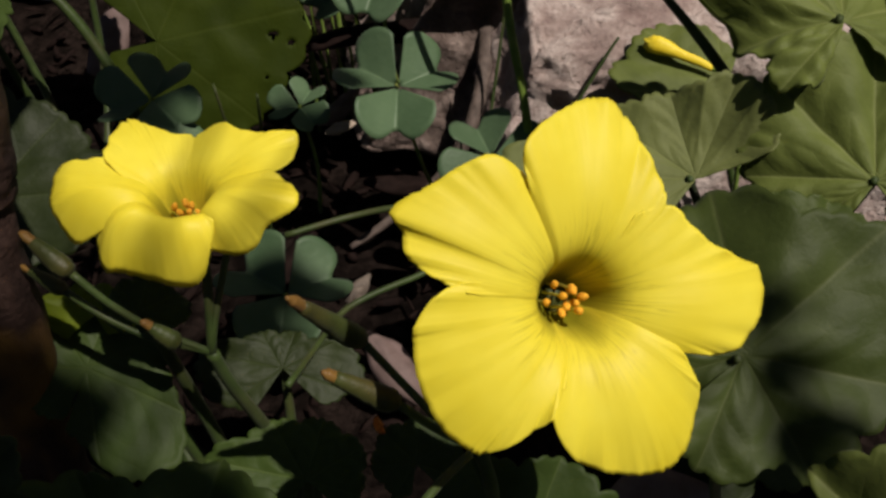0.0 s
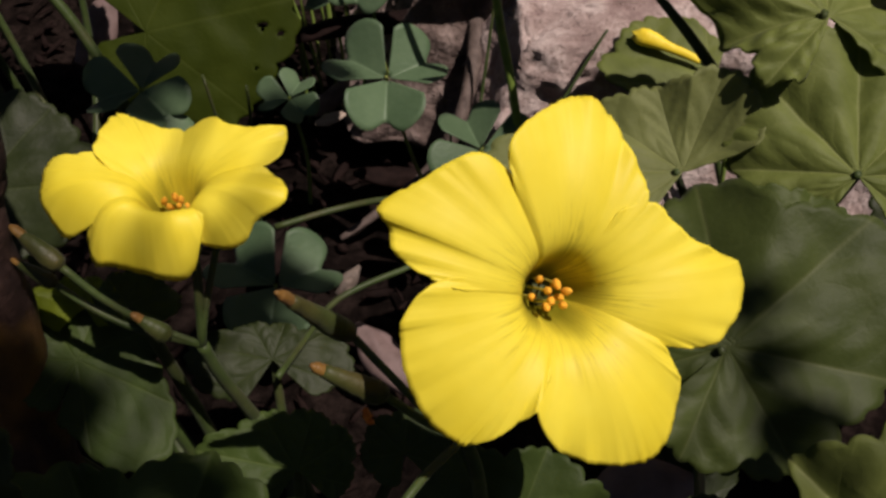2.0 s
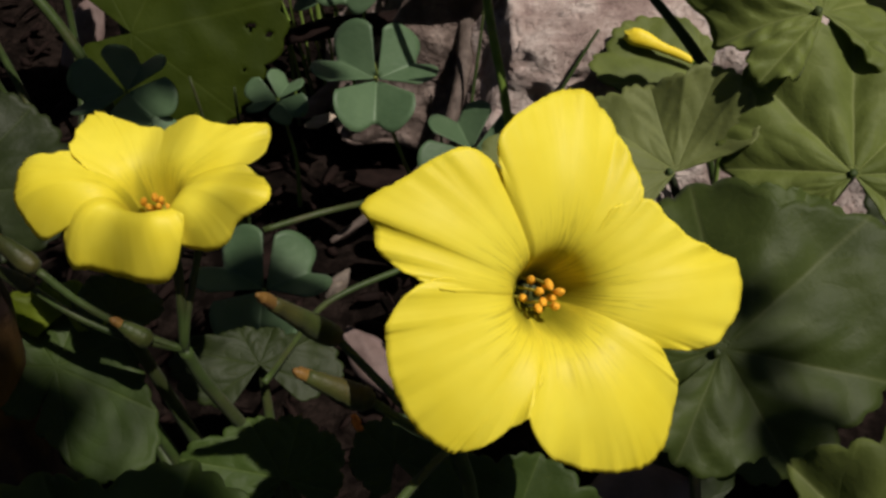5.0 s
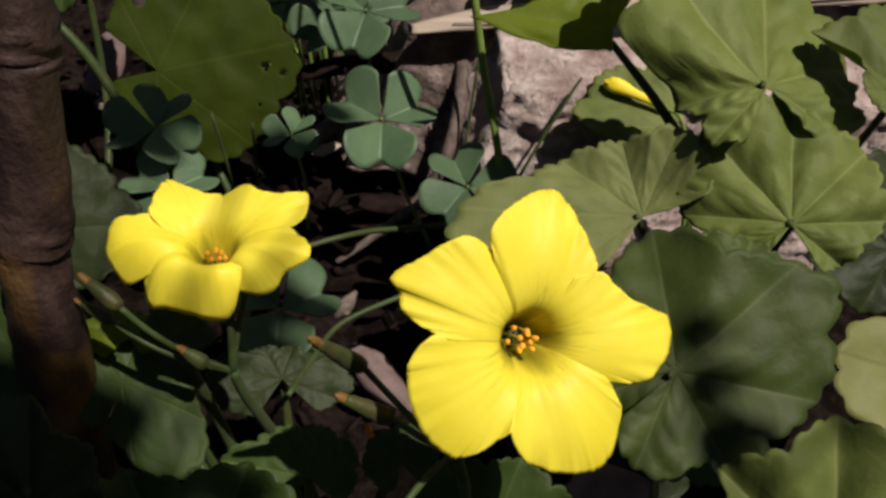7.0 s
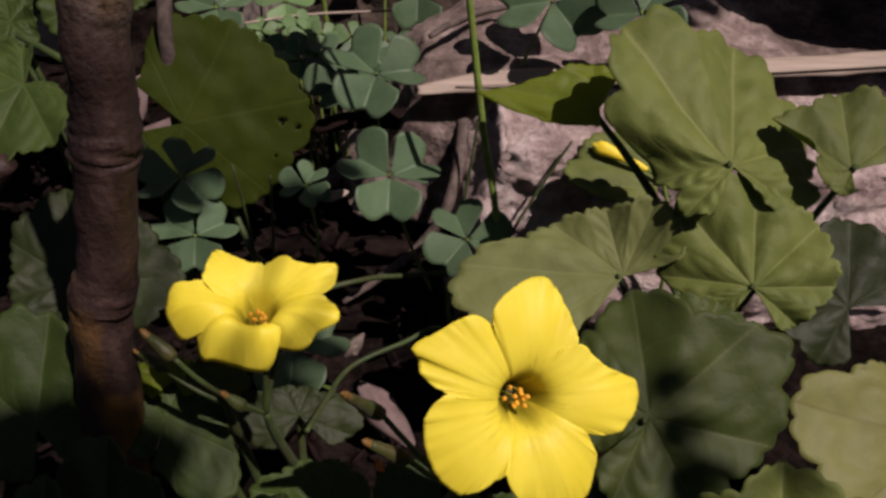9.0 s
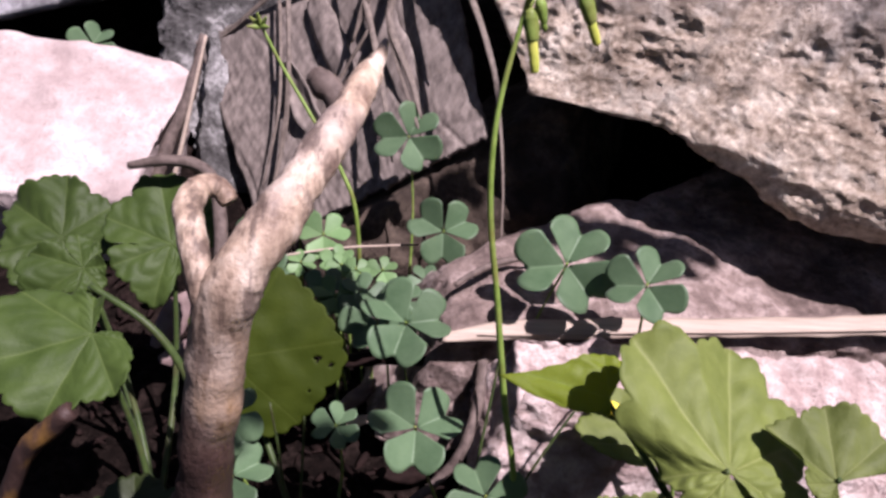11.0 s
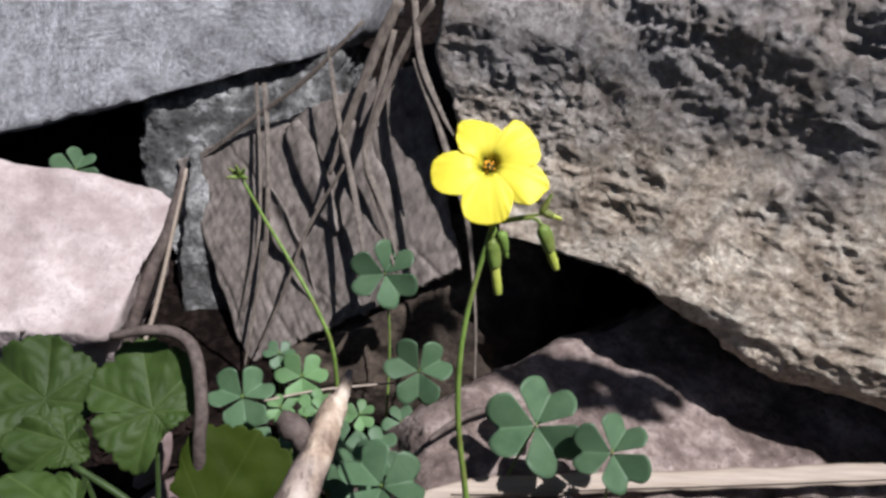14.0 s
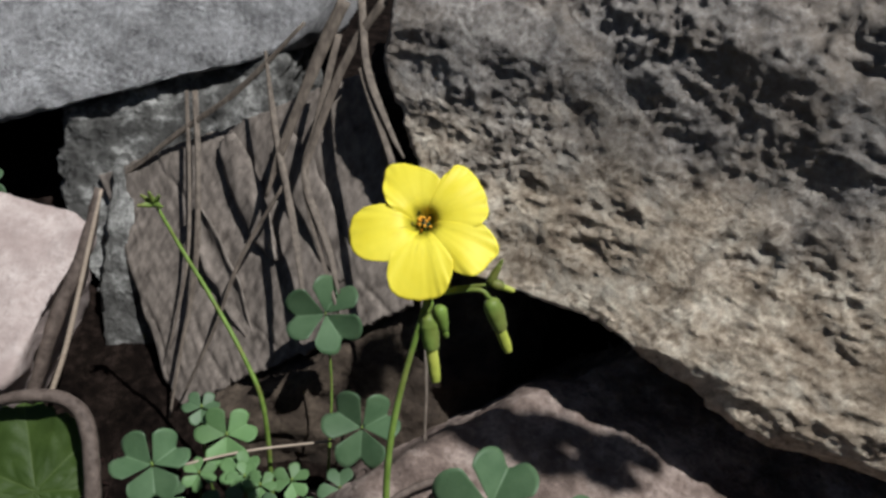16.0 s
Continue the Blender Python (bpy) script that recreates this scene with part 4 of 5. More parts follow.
# front flower stalks take the darkened green in place of shade below the petals
stalk(f1, [foot1, foot1 + Vector((-0.001, 0.003, -0.004)), node1 + Vector((0.003, 0.002, 0.004)), node1], r=0.0009, skin=SHADED_STALK)
stalk(f1, [node1, (0.0075, 0.0625, 0.078), (0.0095, 0.064, 0.04), (0.012, 0.068, -0.02)], "scape", 0.0010, 0.0014, skin=SHADED_STALK)
stalk(f1, [(0.0036, 0.060, 0.0945), (0.0005, 0.056, 0.0955), (-0.0023, 0.052, 0.096), (-0.0075, 0.045, 0.094)], skin=SHADED_STALK)
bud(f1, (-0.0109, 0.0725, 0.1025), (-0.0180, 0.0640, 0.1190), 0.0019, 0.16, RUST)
stalk(f1, [(-0.0109, 0.0725, 0.1025), (-0.0060, 0.0700, 0.0975), (0.0, 0.0665, 0.0925), node1], skin=SHADED_STALK)
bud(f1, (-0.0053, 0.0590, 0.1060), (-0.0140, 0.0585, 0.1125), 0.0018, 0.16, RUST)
stalk(f1, [(-0.0053, 0.0590, 0.1060), (-0.0010, 0.0600, 0.1000), (0.0025, 0.062, 0.0945), node1], skin=SHADED_STALK)

f2 = thing("oxalis_flower", (-0.027, 0.104, -0.02), "open yellow oxalis flower facing the sky on a stalk with buds", "flower", "yellow flowers")
F2_AT = ((-0.0388, 0.0915, 0.1160), (-0.02, -0.10, 0.99), 0.019, 0.0125)
petal(f2, *F2_AT, 8, [(72, 0.36, 0.03), (88, 0.54, 0.05), (105, 0.57, 0.06), (119, 0.73, 0.07), (125, 0.89, 0.08), (130, 0.91, 0.08), (143, 0.77, 0.08), (156, 0.68, 0.06), (168, 0.46, 0.03)])
petal(f2, *F2_AT, 9, [(-2, 0.46, 0.02), (7, 0.72, 0.02), (14, 0.88, 0.03), (24, 0.97, 0.06), (31, 1.0, 0.08), (38, 0.82, 0.08), (51, 0.68, 0.08), (67, 0.66, 0.08), (78, 0.58, 0.08), (88, 0.52, 0.06), (100, 0.34, 0.03)])
petal(f2, *F2_AT, 10, [(-66, 0.38, -0.16), (-50, 0.46, -0.34), (-39, 0.61, -0.4), (-30, 0.7, -0.36), (-23, 0.76, -0.22), (-19, 0.86, -0.16), (-14, 0.97, -0.08), (-8, 0.96, -0.02), (0, 0.86, 0), (8, 0.72, 0.02), (20, 0.48, 0)], 0.25, 4.0)
petal(f2, *F2_AT, 11, [(-172, 0.46, -0.1), (-163, 0.66, -0.3), (-153, 0.72, -0.44), (-142, 0.72, -0.52), (-134, 0.62, -0.5), (-118, 0.53, -0.54), (-97, 0.53, -0.56), (-74, 0.57, -0.54), (-58, 0.52, -0.36), (-42, 0.42, -0.1)], 0.25, 4.0)
petal(f2, *F2_AT, 12, [(-213, 0.4, 0.03), (-204, 0.66, 0.04), (-198, 0.84, 0.04), (-194, 0.97, 0.03), (-186, 0.98, 0), (-178, 0.99, -0.1), (-174, 0.99, -0.2), (-169, 0.94, -0.36), (-163, 0.86, -0.42), (-156, 0.67, -0.26), (-146, 0.46, -0.1)], 0.25, 4.0)
foot2 = bloom(f2, *F2_AT, 8)
node2 = Vector((-0.0385, 0.0870, 0.0845))
stalk(f2, [foot2, foot2 + Vector((0.0, -0.001, -0.004)), node2], r=0.0008, skin=SHADED_STALK)
stalk(f2, [node2, (-0.0375, 0.0885, 0.075), (-0.0350, 0.0915, 0.0607), (-0.0302, 0.0984, 0.0304), (-0.027, 0.104, -0.02)], "scape", 0.0011, 0.0014, skin=SHADED_STALK)
stalk(f2, [node2, (-0.0376, 0.0900, 0.0900), (-0.0355, 0.098, 0.0991), (-0.034, 0.102, 0.106)], skin=SHADED_STALK)
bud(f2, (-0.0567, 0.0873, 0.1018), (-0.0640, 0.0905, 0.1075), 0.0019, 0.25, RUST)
stalk(f2, [(-0.0567, 0.0873, 0.1018), (-0.052, 0.0865, 0.0960), (-0.046, 0.0865, 0.0900), node2], skin=SHADED_STALK)
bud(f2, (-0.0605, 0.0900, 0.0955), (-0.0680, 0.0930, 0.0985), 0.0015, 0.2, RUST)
stalk(f2, [(-0.0605, 0.0900, 0.0955), (-0.0545, 0.0875, 0.0925), (-0.0475, 0.0862, 0.0890), node2], skin=SHADED_STALK)
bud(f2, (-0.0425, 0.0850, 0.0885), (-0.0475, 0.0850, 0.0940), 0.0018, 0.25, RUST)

f3 = thing("oxalis_flower", (0.0300, 0.203, -0.012), "tall open yellow oxalis flower with drooping buds before the boulder", "flower", "yellow flowers")
F3_AT = ((0.0084, 0.2572, 0.2609), (-0.15, -0.72, 0.69), 0.0212, 0.0068)
petal(f3, *F3_AT, 5, [(46, 0.45, 0), (64, 0.63, 0), (92, 0.79, -0.05), (113, 0.94, -0.08), (125, 0.82, -0.05), (144, 0.58, 0), (156, 0.4, 0)])
petal(f3, *F3_AT, 6, [(-24, 0.6, 0), (-8, 0.85, 0), (9, 0.91, 0), (25, 0.93, -0.05), (42, 0.96, -0.08), (52, 0.91, -0.05), (58, 0.7, 0), (66, 0.46, 0)])
petal(f3, *F3_AT, 7, [(-76, 0.55, 0), (-66, 0.83, 0), (-55, 1.06, 0), (-40, 1.08, -0.08), (-28, 1.1, -0.08), (-14, 0.86, 0), (-6, 0.6, 0)])
petal(f3, *F3_AT, 8, [(-140, 0.55, 0), (-126, 0.92, 0), (-114, 1.09, -0.05), (-93, 1.09, -0.08), (-81, 1.06, -0.05), (-70, 0.89, 0), (-57, 0.62, 0)])
petal(f3, *F3_AT, 9, [(-216, 0.42, 0), (-206, 0.66, 0), (-195, 0.91, -0.05), (-177, 1.01, -0.08), (-157, 1.0, -0.05), (-136, 0.76, 0), (-118, 0.55, 0)])
foot3 = bloom(f3, *F3_AT, 5)
node3 = Vector((0.0119, 0.2500, 0.2400))
stalk(f3, [foot3, foot3 + Vector((0.001, 0.001, -0.004)), node3], r=0.0008)
stalk(f3, [node3, (0.0057, 0.2410, 0.2084), (0.0040, 0.233, 0.1861), (0.0060, 0.228, 0.1611), (0.0112, 0.222, 0.1334), (0.0190, 0.214, 0.0890), (0.0270, 0.206, 0.05), (0.0300, 0.203, -0.012)], "scape", 0.0009, 0.0015)
bud(f3, (0.0120, 0.2480, 0.2350), (0.0165, 0.2440, 0.2135), 0.0032, 0.55, WILT, STEM, 0.66)
stalk(f3, [node3, (0.0130, 0.2490, 0.2375), (0.0120, 0.2480, 0.2350)], r=0.0007)
bud(f3, (0.0295, 0.2480, 0.2415), (0.0372, 0.2460, 0.2245), 0.0032, 0.4, WILT, STEM, 0.60)
stalk(f3, [node3, (0.0200, 0.2500, 0.2420), (0.0265, 0.2490, 0.2435), (0.0295, 0.2480, 0.2415)], r=0.0007)
bud(f3, (0.0290, 0.2500, 0.2450), (0.0320, 0.2510, 0.2530), 0.0016, 0.2, STEM, STEM)
stalk(f3, [node3, (0.0200, 0.2510, 0.2425), (0.0290, 0.2500, 0.2450)], r=0.0005)
bud(f3, (0.0150, 0.2480, 0.2380), (0.0185, 0.2470, 0.2275), 0.0024, 0.25, STEM, STEM)
bud(f3, (0.0295, 0.2495, 0.2460), (0.0365, 0.2490, 0.2440), 0.0017, 0.45, WILT, STEM, 0.6)
bud(f3, (0.0060, 0.2560, 0.2420), (0.0010, 0.2580, 0.2480), 0.0015, 0.2, STEM, STEM)

# a lone bud that droops over a leaf, and a bud on a long thin stalk among the stones
b3 = thing("oxalis_bud", (0.106, 0.222, -0.01), "closed yellow oxalis bud resting above a leaf", "bud", "buds")
tube("bud", [(0.0890, 0.2330, 0.0625, 0.0010), (0.0850, 0.2345, 0.0640, 0.0014), (0.0790, 0.2370, 0.0655, 0.0017), (0.0740, 0.2390, 0.0670, 0.0026), (0.0705, 0.2405, 0.0675, 0.0028), (0.0685, 0.2415, 0.0675, 0.0019)], BUD, b3, "closed yellow bud", 12, 6, 0.10, 4, 0.10)
for k in range(4):
    tube("petal_tip", [(0.0705, 0.2395 + 0.0012 * (k % 2), 0.0668 + 0.0012 * (k // 2), 0.0011), (0.0685, 0.2402 + 0.0014 * (k % 2), 0.0668 + 0.0016 * (k // 2), 0.0009), (0.0672, 0.2408 + 0.0012 * (k % 2), 0.0669 + 0.0018 * (k // 2), 0.0003)], BUD, b3, "", 7, 4)
stalk(b3, [(0.0890, 0.2330, 0.0625), (0.096, 0.229, 0.058), (0.103, 0.224, 0.03), (0.106, 0.222, -0.01)], r=0.0007, r2=0.001)
b4 = thing("oxalis_bud", (-0.052, 0.372, 0.0), "green oxalis buds on a long bent stalk", "bud", "buds")
stalk(b4, [(-0.052, 0.372, 0.0), (-0.0567, 0.375, 0.0795), (-0.0680, 0.385, 0.108), (-0.0899, 0.405, 0.1345), (-0.1055, 0.415, 0.1548), (-0.119, 0.422, 0.176)], "scape", 0.0014, 0.0009)
for k, (dx, dz) in enumerate([(-0.006, 0.006), (0.004, 0.007), (-0.001, 0.009), (-0.007, 0.001), (0.006, 0.002)]):
    bud(b4, (-0.1195, 0.4215, 0.1765), (-0.1195 + dx, 0.419 - 0.001 * k, 0.1765 + dz), 0.0019, 0.2, STEM, STEM)

# ---- the cut stick ----
stick = thing("dead_stick", (-0.082, 0.0905, -0.02), "upright brown dead branch stub with knots and a broken fork", "branch")
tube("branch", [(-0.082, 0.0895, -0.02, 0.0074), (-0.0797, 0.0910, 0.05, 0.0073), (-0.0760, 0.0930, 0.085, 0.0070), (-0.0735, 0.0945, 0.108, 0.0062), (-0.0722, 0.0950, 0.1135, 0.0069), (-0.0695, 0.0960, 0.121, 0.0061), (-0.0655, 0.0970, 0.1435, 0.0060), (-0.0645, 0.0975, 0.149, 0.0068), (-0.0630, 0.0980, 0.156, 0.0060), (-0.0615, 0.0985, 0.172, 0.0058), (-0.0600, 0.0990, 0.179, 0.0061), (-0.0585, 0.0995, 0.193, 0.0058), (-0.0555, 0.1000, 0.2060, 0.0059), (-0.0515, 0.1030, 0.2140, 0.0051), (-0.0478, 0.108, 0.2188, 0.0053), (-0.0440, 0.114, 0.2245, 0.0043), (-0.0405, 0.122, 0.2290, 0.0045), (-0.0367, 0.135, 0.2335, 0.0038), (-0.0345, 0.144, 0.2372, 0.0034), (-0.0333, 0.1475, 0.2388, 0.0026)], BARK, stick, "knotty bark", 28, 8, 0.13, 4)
tube("splinter", [(-0.0345, 0.1425, 0.2360, 0.0024), (-0.0318, 0.1500, 0.2415, 0.0016), (-0.0309, 0.1530, 0.2440, 0.0006)], BARK, stick, "pale split tip", 8, 4, 0.3, 5)
tube("splinter", [(-0.0362, 0.1420, 0.2355, 0.0020), (-0.0346, 0.1475, 0.2400, 0.0007)], BARK, stick, "pale split tip", 8, 4, 0.3, 7)
tube("side_shoot", [(-0.0585, 0.0990, 0.2000, 0.0030), (-0.0610, 0.1010, 0.2080, 0.0030), (-0.0636, 0.106, 0.2150, 0.0029), (-0.0665, 0.114, 0.2175, 0.0031), (-0.0655, 0.120, 0.2190, 0.0027), (-0.0625, 0.122, 0.2180, 0.0024), (-0.0600, 0.121, 0.2155, 0.0020)], BARK, stick, "short curled side shoot", 12, 5, 0.15, 6)
tube("broken_stub", [(-0.0375, 0.136, 0.2300, 0.0030), (-0.0405, 0.138, 0.2345, 0.0030), (-0.0440, 0.140, 0.2370, 0.0032), (-0.0462, 0.141, 0.2375, 0.0020)], TWIG, stick, "dark broken stub", 10, 4, 0.35, 2)

stick2 = thing("cut_twig", (-0.185, 0.213, 0.02), "short pale cut twig lying among the leaves", "twig")
tube("twig", [(-0.195, 0.214, 0.005, 0.0042), (-0.1769, 0.213, 0.0446, 0.0044), (-0.165, 0.213, 0.058, 0.0046), (-0.1549, 0.213, 0.0693, 0.0040)], BARK, stick2, "", 12, 5, 0.15, 8)

# ---- dry sheath, cane, twigs, grass ----
sheath = thing("dry_sheath", (-0.05, 0.40, 0.06), "weathered grey fibrous palm sheath leaning between the stones", "dead leaf")
SHEET = [V(-0.2006, 0.5569, 0.1264), V(-0.0171, 0.5243, 0.2262), V(0.0171, 0.4382, 0.1149), V(-0.1265, 0.4512, 0.0164)]
FACE = V(-0.40, -0.78, 0.48).normalized()


def sheath_at(u, v, lift=0.0):
    a, b, c, d = SHEET
    return a.lerp(b, u).lerp(d.lerp(c, u), v) + FACE * lift


def sheath_sheet():
    """A thick split sheet with long fissures, flaked layers and ragged ends."""
    nu, nv = 130, 90
    verts, faces = [], []
    for j in range(nv + 1):
        for i in range(nu + 1):
            u, v = i / nu, j / nv
            rag = 0.022 * noise.noise(Vector((u * 22, 3.0, 0))) + 0.012 * noise.noise(Vector((u * 70, 5.0, 0)))
            vv = v * (1 + rag * (1 if v > 0.5 else 0)) - rag * (1 - v) * 0.8
            uu = u + 0.010 * noise.noise(Vector((v * 9, 7.0, 0))) * (1 - u)
            lane = uu * 4.5 + 0.9 * noise.noise(Vector((uu * 3, v * 2.2, 1.0)))
            step = noise.noise(Vector((math.floor(lane) * 3.7, math.floor(v * 2.3 + noise.noise(Vector((math.floor(lane), 0, 9)))) * 2.1, 2.0)))
            fis = abs(lane - math.floor(lane) - 0.5) * 2
            h = 0.0026 * step - 0.0018 * max(0.0, fis - 0.86) / 0.14 * (0.5 + noise.noise(Vector((lane * 0.7, v * 3, 4))))
            h += 0.0007 * noise.fractal(Vector((uu * 50, v * 9, 0)), 1.0, 2.0, 4) + 0.004 * noise.noise(Vector((uu * 3, v * 3, 6)))
            verts.append(sheath_at(uu, vv, h))
    for j in range(nv):
        for i in range(nu):
            o = j * (nu + 1) + i
            faces.append((o, o + nu + 1, o + nu + 2, o + 1))
    return verts, faces


v, f = sheath_sheet()
put("sheet", v, f, SHEATH, sheath, "fissured fibrous sheet", None, True, 0.005)
for k, (u0, u1, v0, v1, w) in enumerate([(0.50, 0.56, 0.05, 0.62, 0.0100), (0.70, 0.78, 0.15, 0.80, 0.0110), (0.34, 0.38, 0.30, 0.85, 0.0080)]):
    pts = []
    for i, wf in enumerate((0.6, 1.0, 1.1, 1.0, 0.8, 0.3)):
        t = i / 5
        p = sheath_at(u0 + (u1 - u0) * t, v0 + (v1 - v0) * t, 0.004 + 0.004 * math.sin(t * 3.1 + k))
        pts.append((*p, w * wf))
    v, f = ribbon_mesh(pts, 0.5 * math.sin(k * 2.3 + 0.6), 8, 8, 0.0016, k, tuple(FACE))
    put("flake", v, f, SHEATH, sheath, "lifted flake", None, True, 0.0009)


def dry_blade(points, name="dry_grass_blade", label="thin dry grey grass blade hanging over the stones", mat=STRAW):
    b = thing(name, points[-1][:3], label, "grass", "dry grass")
    points = [(*p[:3], p[3] * 0.95) for p in points]
    v, f = ribbon_mesh(points, 0.2, 5, 8, 0.0008, len(bpy.data.objects))
    put("blade", v, f, mat, b, "", None, True, 0.0003)



for pts in [
    [(-0.0336, 0.5165, 0.2679, 0.0042), (-0.0478, 0.5064, 0.2334, 0.0038), (-0.0648, 0.4904, 0.1857, 0.0026), (-0.0731, 0.4792, 0.1571, 0.0010)],
    [(-0.0108, 0.5013, 0.2729, 0.0028), (-0.0280, 0.4972, 0.2442, 0.0028), (-0.0457, 0.4805, 0.1947, 0.0022), (-0.0490, 0.4703, 0.1741, 0.0024), (-0.0324, 0.4402, 0.1474, 0.0022), (-0.0240, 0.4222, 0.1295, 0.0007)],
    [(-0.0568, 0.5248, 0.2511, 0.0015), (-0.0982, 0.5295, 0.2049, 0.0020), (-0.1331, 0.5387, 0.1745, 0.0022), (-0.1753, 0.5494, 0.1368, 0.0020), (-0.2059, 0.5613, 0.1163, 0.0009)],
    [(-0.1291, 0.5490, 0.1961, 0.0019), (-0.1218, 0.5174, 0.1550, 0.0017), (-0.1174, 0.4807, 0.1020, 0.0019), (-0.1227, 0.4573, 0.0579, 0.0013), (-0.1267, 0.4370, 0.0203, 0.0006)],
    [(-0.0237, 0.5099, 0.2701, 0.0024), (-0.0176, 0.4853, 0.2387, 0.0024), (-0.0026, 0.4575, 0.2137, 0.0018), (0.0060, 0.4442, 0.2034, 0.0007)],
    [(-0.0628, 0.4767, 0.1665, 0.0011), (-0.0850, 0.4680, 0.1239, 0.0013), (-0.1000, 0.4527, 0.0799, 0.0011), (-0.1178, 0.4400, 0.0365, 0.0006)],
    [(-0.0210, 0.4877, 0.2380, 0.0022), (-0.0014, 0.4489, 0.2016, 0.0022), (0.0153, 0.4138, 0.1671, 0.0018), (0.0208, 0.3941, 0.1426, 0.0012), (0.0247, 0.3738, 0.1154, 0.0008), (0.0264, 0.3535, 0.0851, 0.0004)],
    [(-0.1356, 0.5531, 0.1942, 0.0013), (-0.1270, 0.5147, 0.1440, 0.0013), (-0.1240, 0.4862, 0.1024, 0.0010), (-0.1311, 0.4617, 0.0540, 0.0004)],
    [(-0.0354, 0.5072, 0.2506, 0.0018), (-0.0448, 0.4852, 0.2033, 0.0024), (-0.0487, 0.4684, 0.1714, 0.0020), (-0.0231, 0.4151, 0.1194, 0.0006)],
    [(-0.0811, 0.5316, 0.2305, 0.0010), (-0.0687, 0.4946, 0.1873, 0.0022), (-0.0538, 0.4592, 0.1501, 0.0020), (-0.0400, 0.4174, 0.1012, 0.0006)],
]:
    dry_blade(pts)


def twig(points, name, label, mat=TWIG, r=0.12, seed=1):
    w = thing(name, points[-1][:3], label, "twig")
    tube("twig", points, mat, w, "", 10, 6, r, seed)


twig([(-0.1700, 0.484, 0.152, 0.0010), (-0.1745, 0.470, 0.125, 0.0013), (-0.1850, 0.4445, 0.069, 0.0016), (-0.1945, 0.4305, 0.036, 0.0016)], "dry_twig", "pale dry split twig leaning against the pink stone", CANE)
twig([(-0.1720, 0.486, 0.152, 0.0026), (-0.1790, 0.470, 0.118, 0.0040), (-0.1925, 0.4485, 0.080, 0.0046), (-0.2050, 0.4292, 0.034, 0.0036)], "dry_twig", "dark brown dry twig leaning against the pink stone", TWIG, 0.35)
twig([(-0.1620, 0.316, 0.1315, 0.0018), (-0.1450, 0.319, 0.1345, 0.0028), (-0.1300, 0.319, 0.1335, 0.0030), (-0.1200, 0.313, 0.1260, 0.0034), (-0.1140, 0.297, 0.1060, 0.0034), (-0.1150, 0.290, 0.080, 0.0034), (-0.1170, 0.292, 0.0, 0.0036)], "bent_twig", "bent grey-brown dead twig above the geranium leaves", TWIG)
twig([(-0.0171, 0.312, 0.048, 0.0014), (-0.0011, 0.316, 0.050, 0.0020), (0.0134, 0.302, 0.054, 0.0030), (0.0172, 0.283, 0.047, 0.0032), (0.0110, 0.258, 0.026, 0.0028), (0.000, 0.250, 0.008, 0.0025), (-0.022, 0.238, -0.006, 0.0018), (-0.036, 0.230, -0.012, 0.0012)], "dead_root", "greyish purple dead root curving down over the soil", TWIG, 0.25)
twig([(0.0134, 0.302, 0.055, 0.0022), (0.0215, 0.306, 0.059, 0.0016), (0.0260, 0.310, 0.062, 0.0006)], "root_stub", "short forked stub of a dead root", TWIG, 0.25)
twig([(0.0000, 0.3080, 0.083, 0.0012), (0.0100, 0.3150, 0.087, 0.0018), (0.0230, 0.3225, 0.090, 0.0020), (0.0440, 0.3290, 0.092, 0.0008)], "thin_twig", "thin dark twig lying on the stone slab", TWIG, 0.3)
twig([(-0.0960, 0.349, 0.0684, 0.0007), (-0.0633, 0.360, 0.0703, 0.0007), (-0.0200, 0.371, 0.0700, 0.0006)], "straw", "thin straw-coloured dry stem behind the oxalis leaves", CANE, 0.05)
tube("stem", [(-0.1640, 0.264, 0.0960, 0.0015), (-0.1365, 0.255, 0.0835, 0.0017), (-0.1207, 0.250, 0.0620, 0.0019), (-0.1100, 0.243, 0.03, 0.0022), (-0.1070, 0.240, -0.02, 0.0030)], SHADED_STALK, left_plant, "thick green stem", 10)
twig([(-0.0500, 0.1890, 0.0270, 0.0010), (-0.0301, 0.200, 0.0262, 0.0011), (-0.0116, 0.202, 0.0285, 0.0011), (0.0180, 0.203, 0.0270, 0.0012), (0.030, 0.206, -0.01, 0.0013)], "creeping_stem", "thin green creeping stem over dark soil", SHADED_STALK, 0.1)
twig([(-0.0342, 0.110, 0.0484, 0.0008), (-0.0305, 0.125, 0.0442, 0.0008), (-0.0241, 0.140, 0.0430, 0.0008), (-0.0081, 0.150, 0.0440, 0.0008), (0.006, 0.160, 0.040, 0.0009), (0.01, 0.17, -0.01, 0.0014)], "creeping_stem", "thin green creeping stem below the flowers", SHADED_STALK, 0.1)

cane = thing("dry_cane", (0.10, 0.288, 0.07), "flat beige dry cane strip lying along the stones", "dead leaf")
v, f = ribbon_mesh([(-0.006, 0.2795, 0.0705, 0.0022), (0.0208, 0.2850, 0.0735, 0.0046), (0.0600, 0.2865, 0.0765, 0.0052), (0.0921, 0.2885, 0.0790, 0.0054), (0.1550, 0.2915, 0.0828, 0.0056), (0.2428, 0.2950, 0.0900, 0.0056), (0.34, 0.305, 0.094, 0.0050)], 0.25, 8, 8, 0.0004, 3, (0, -0.55, 0.83))
put("strip", v, f, CANE, cane, "", None, True, 0.0018)
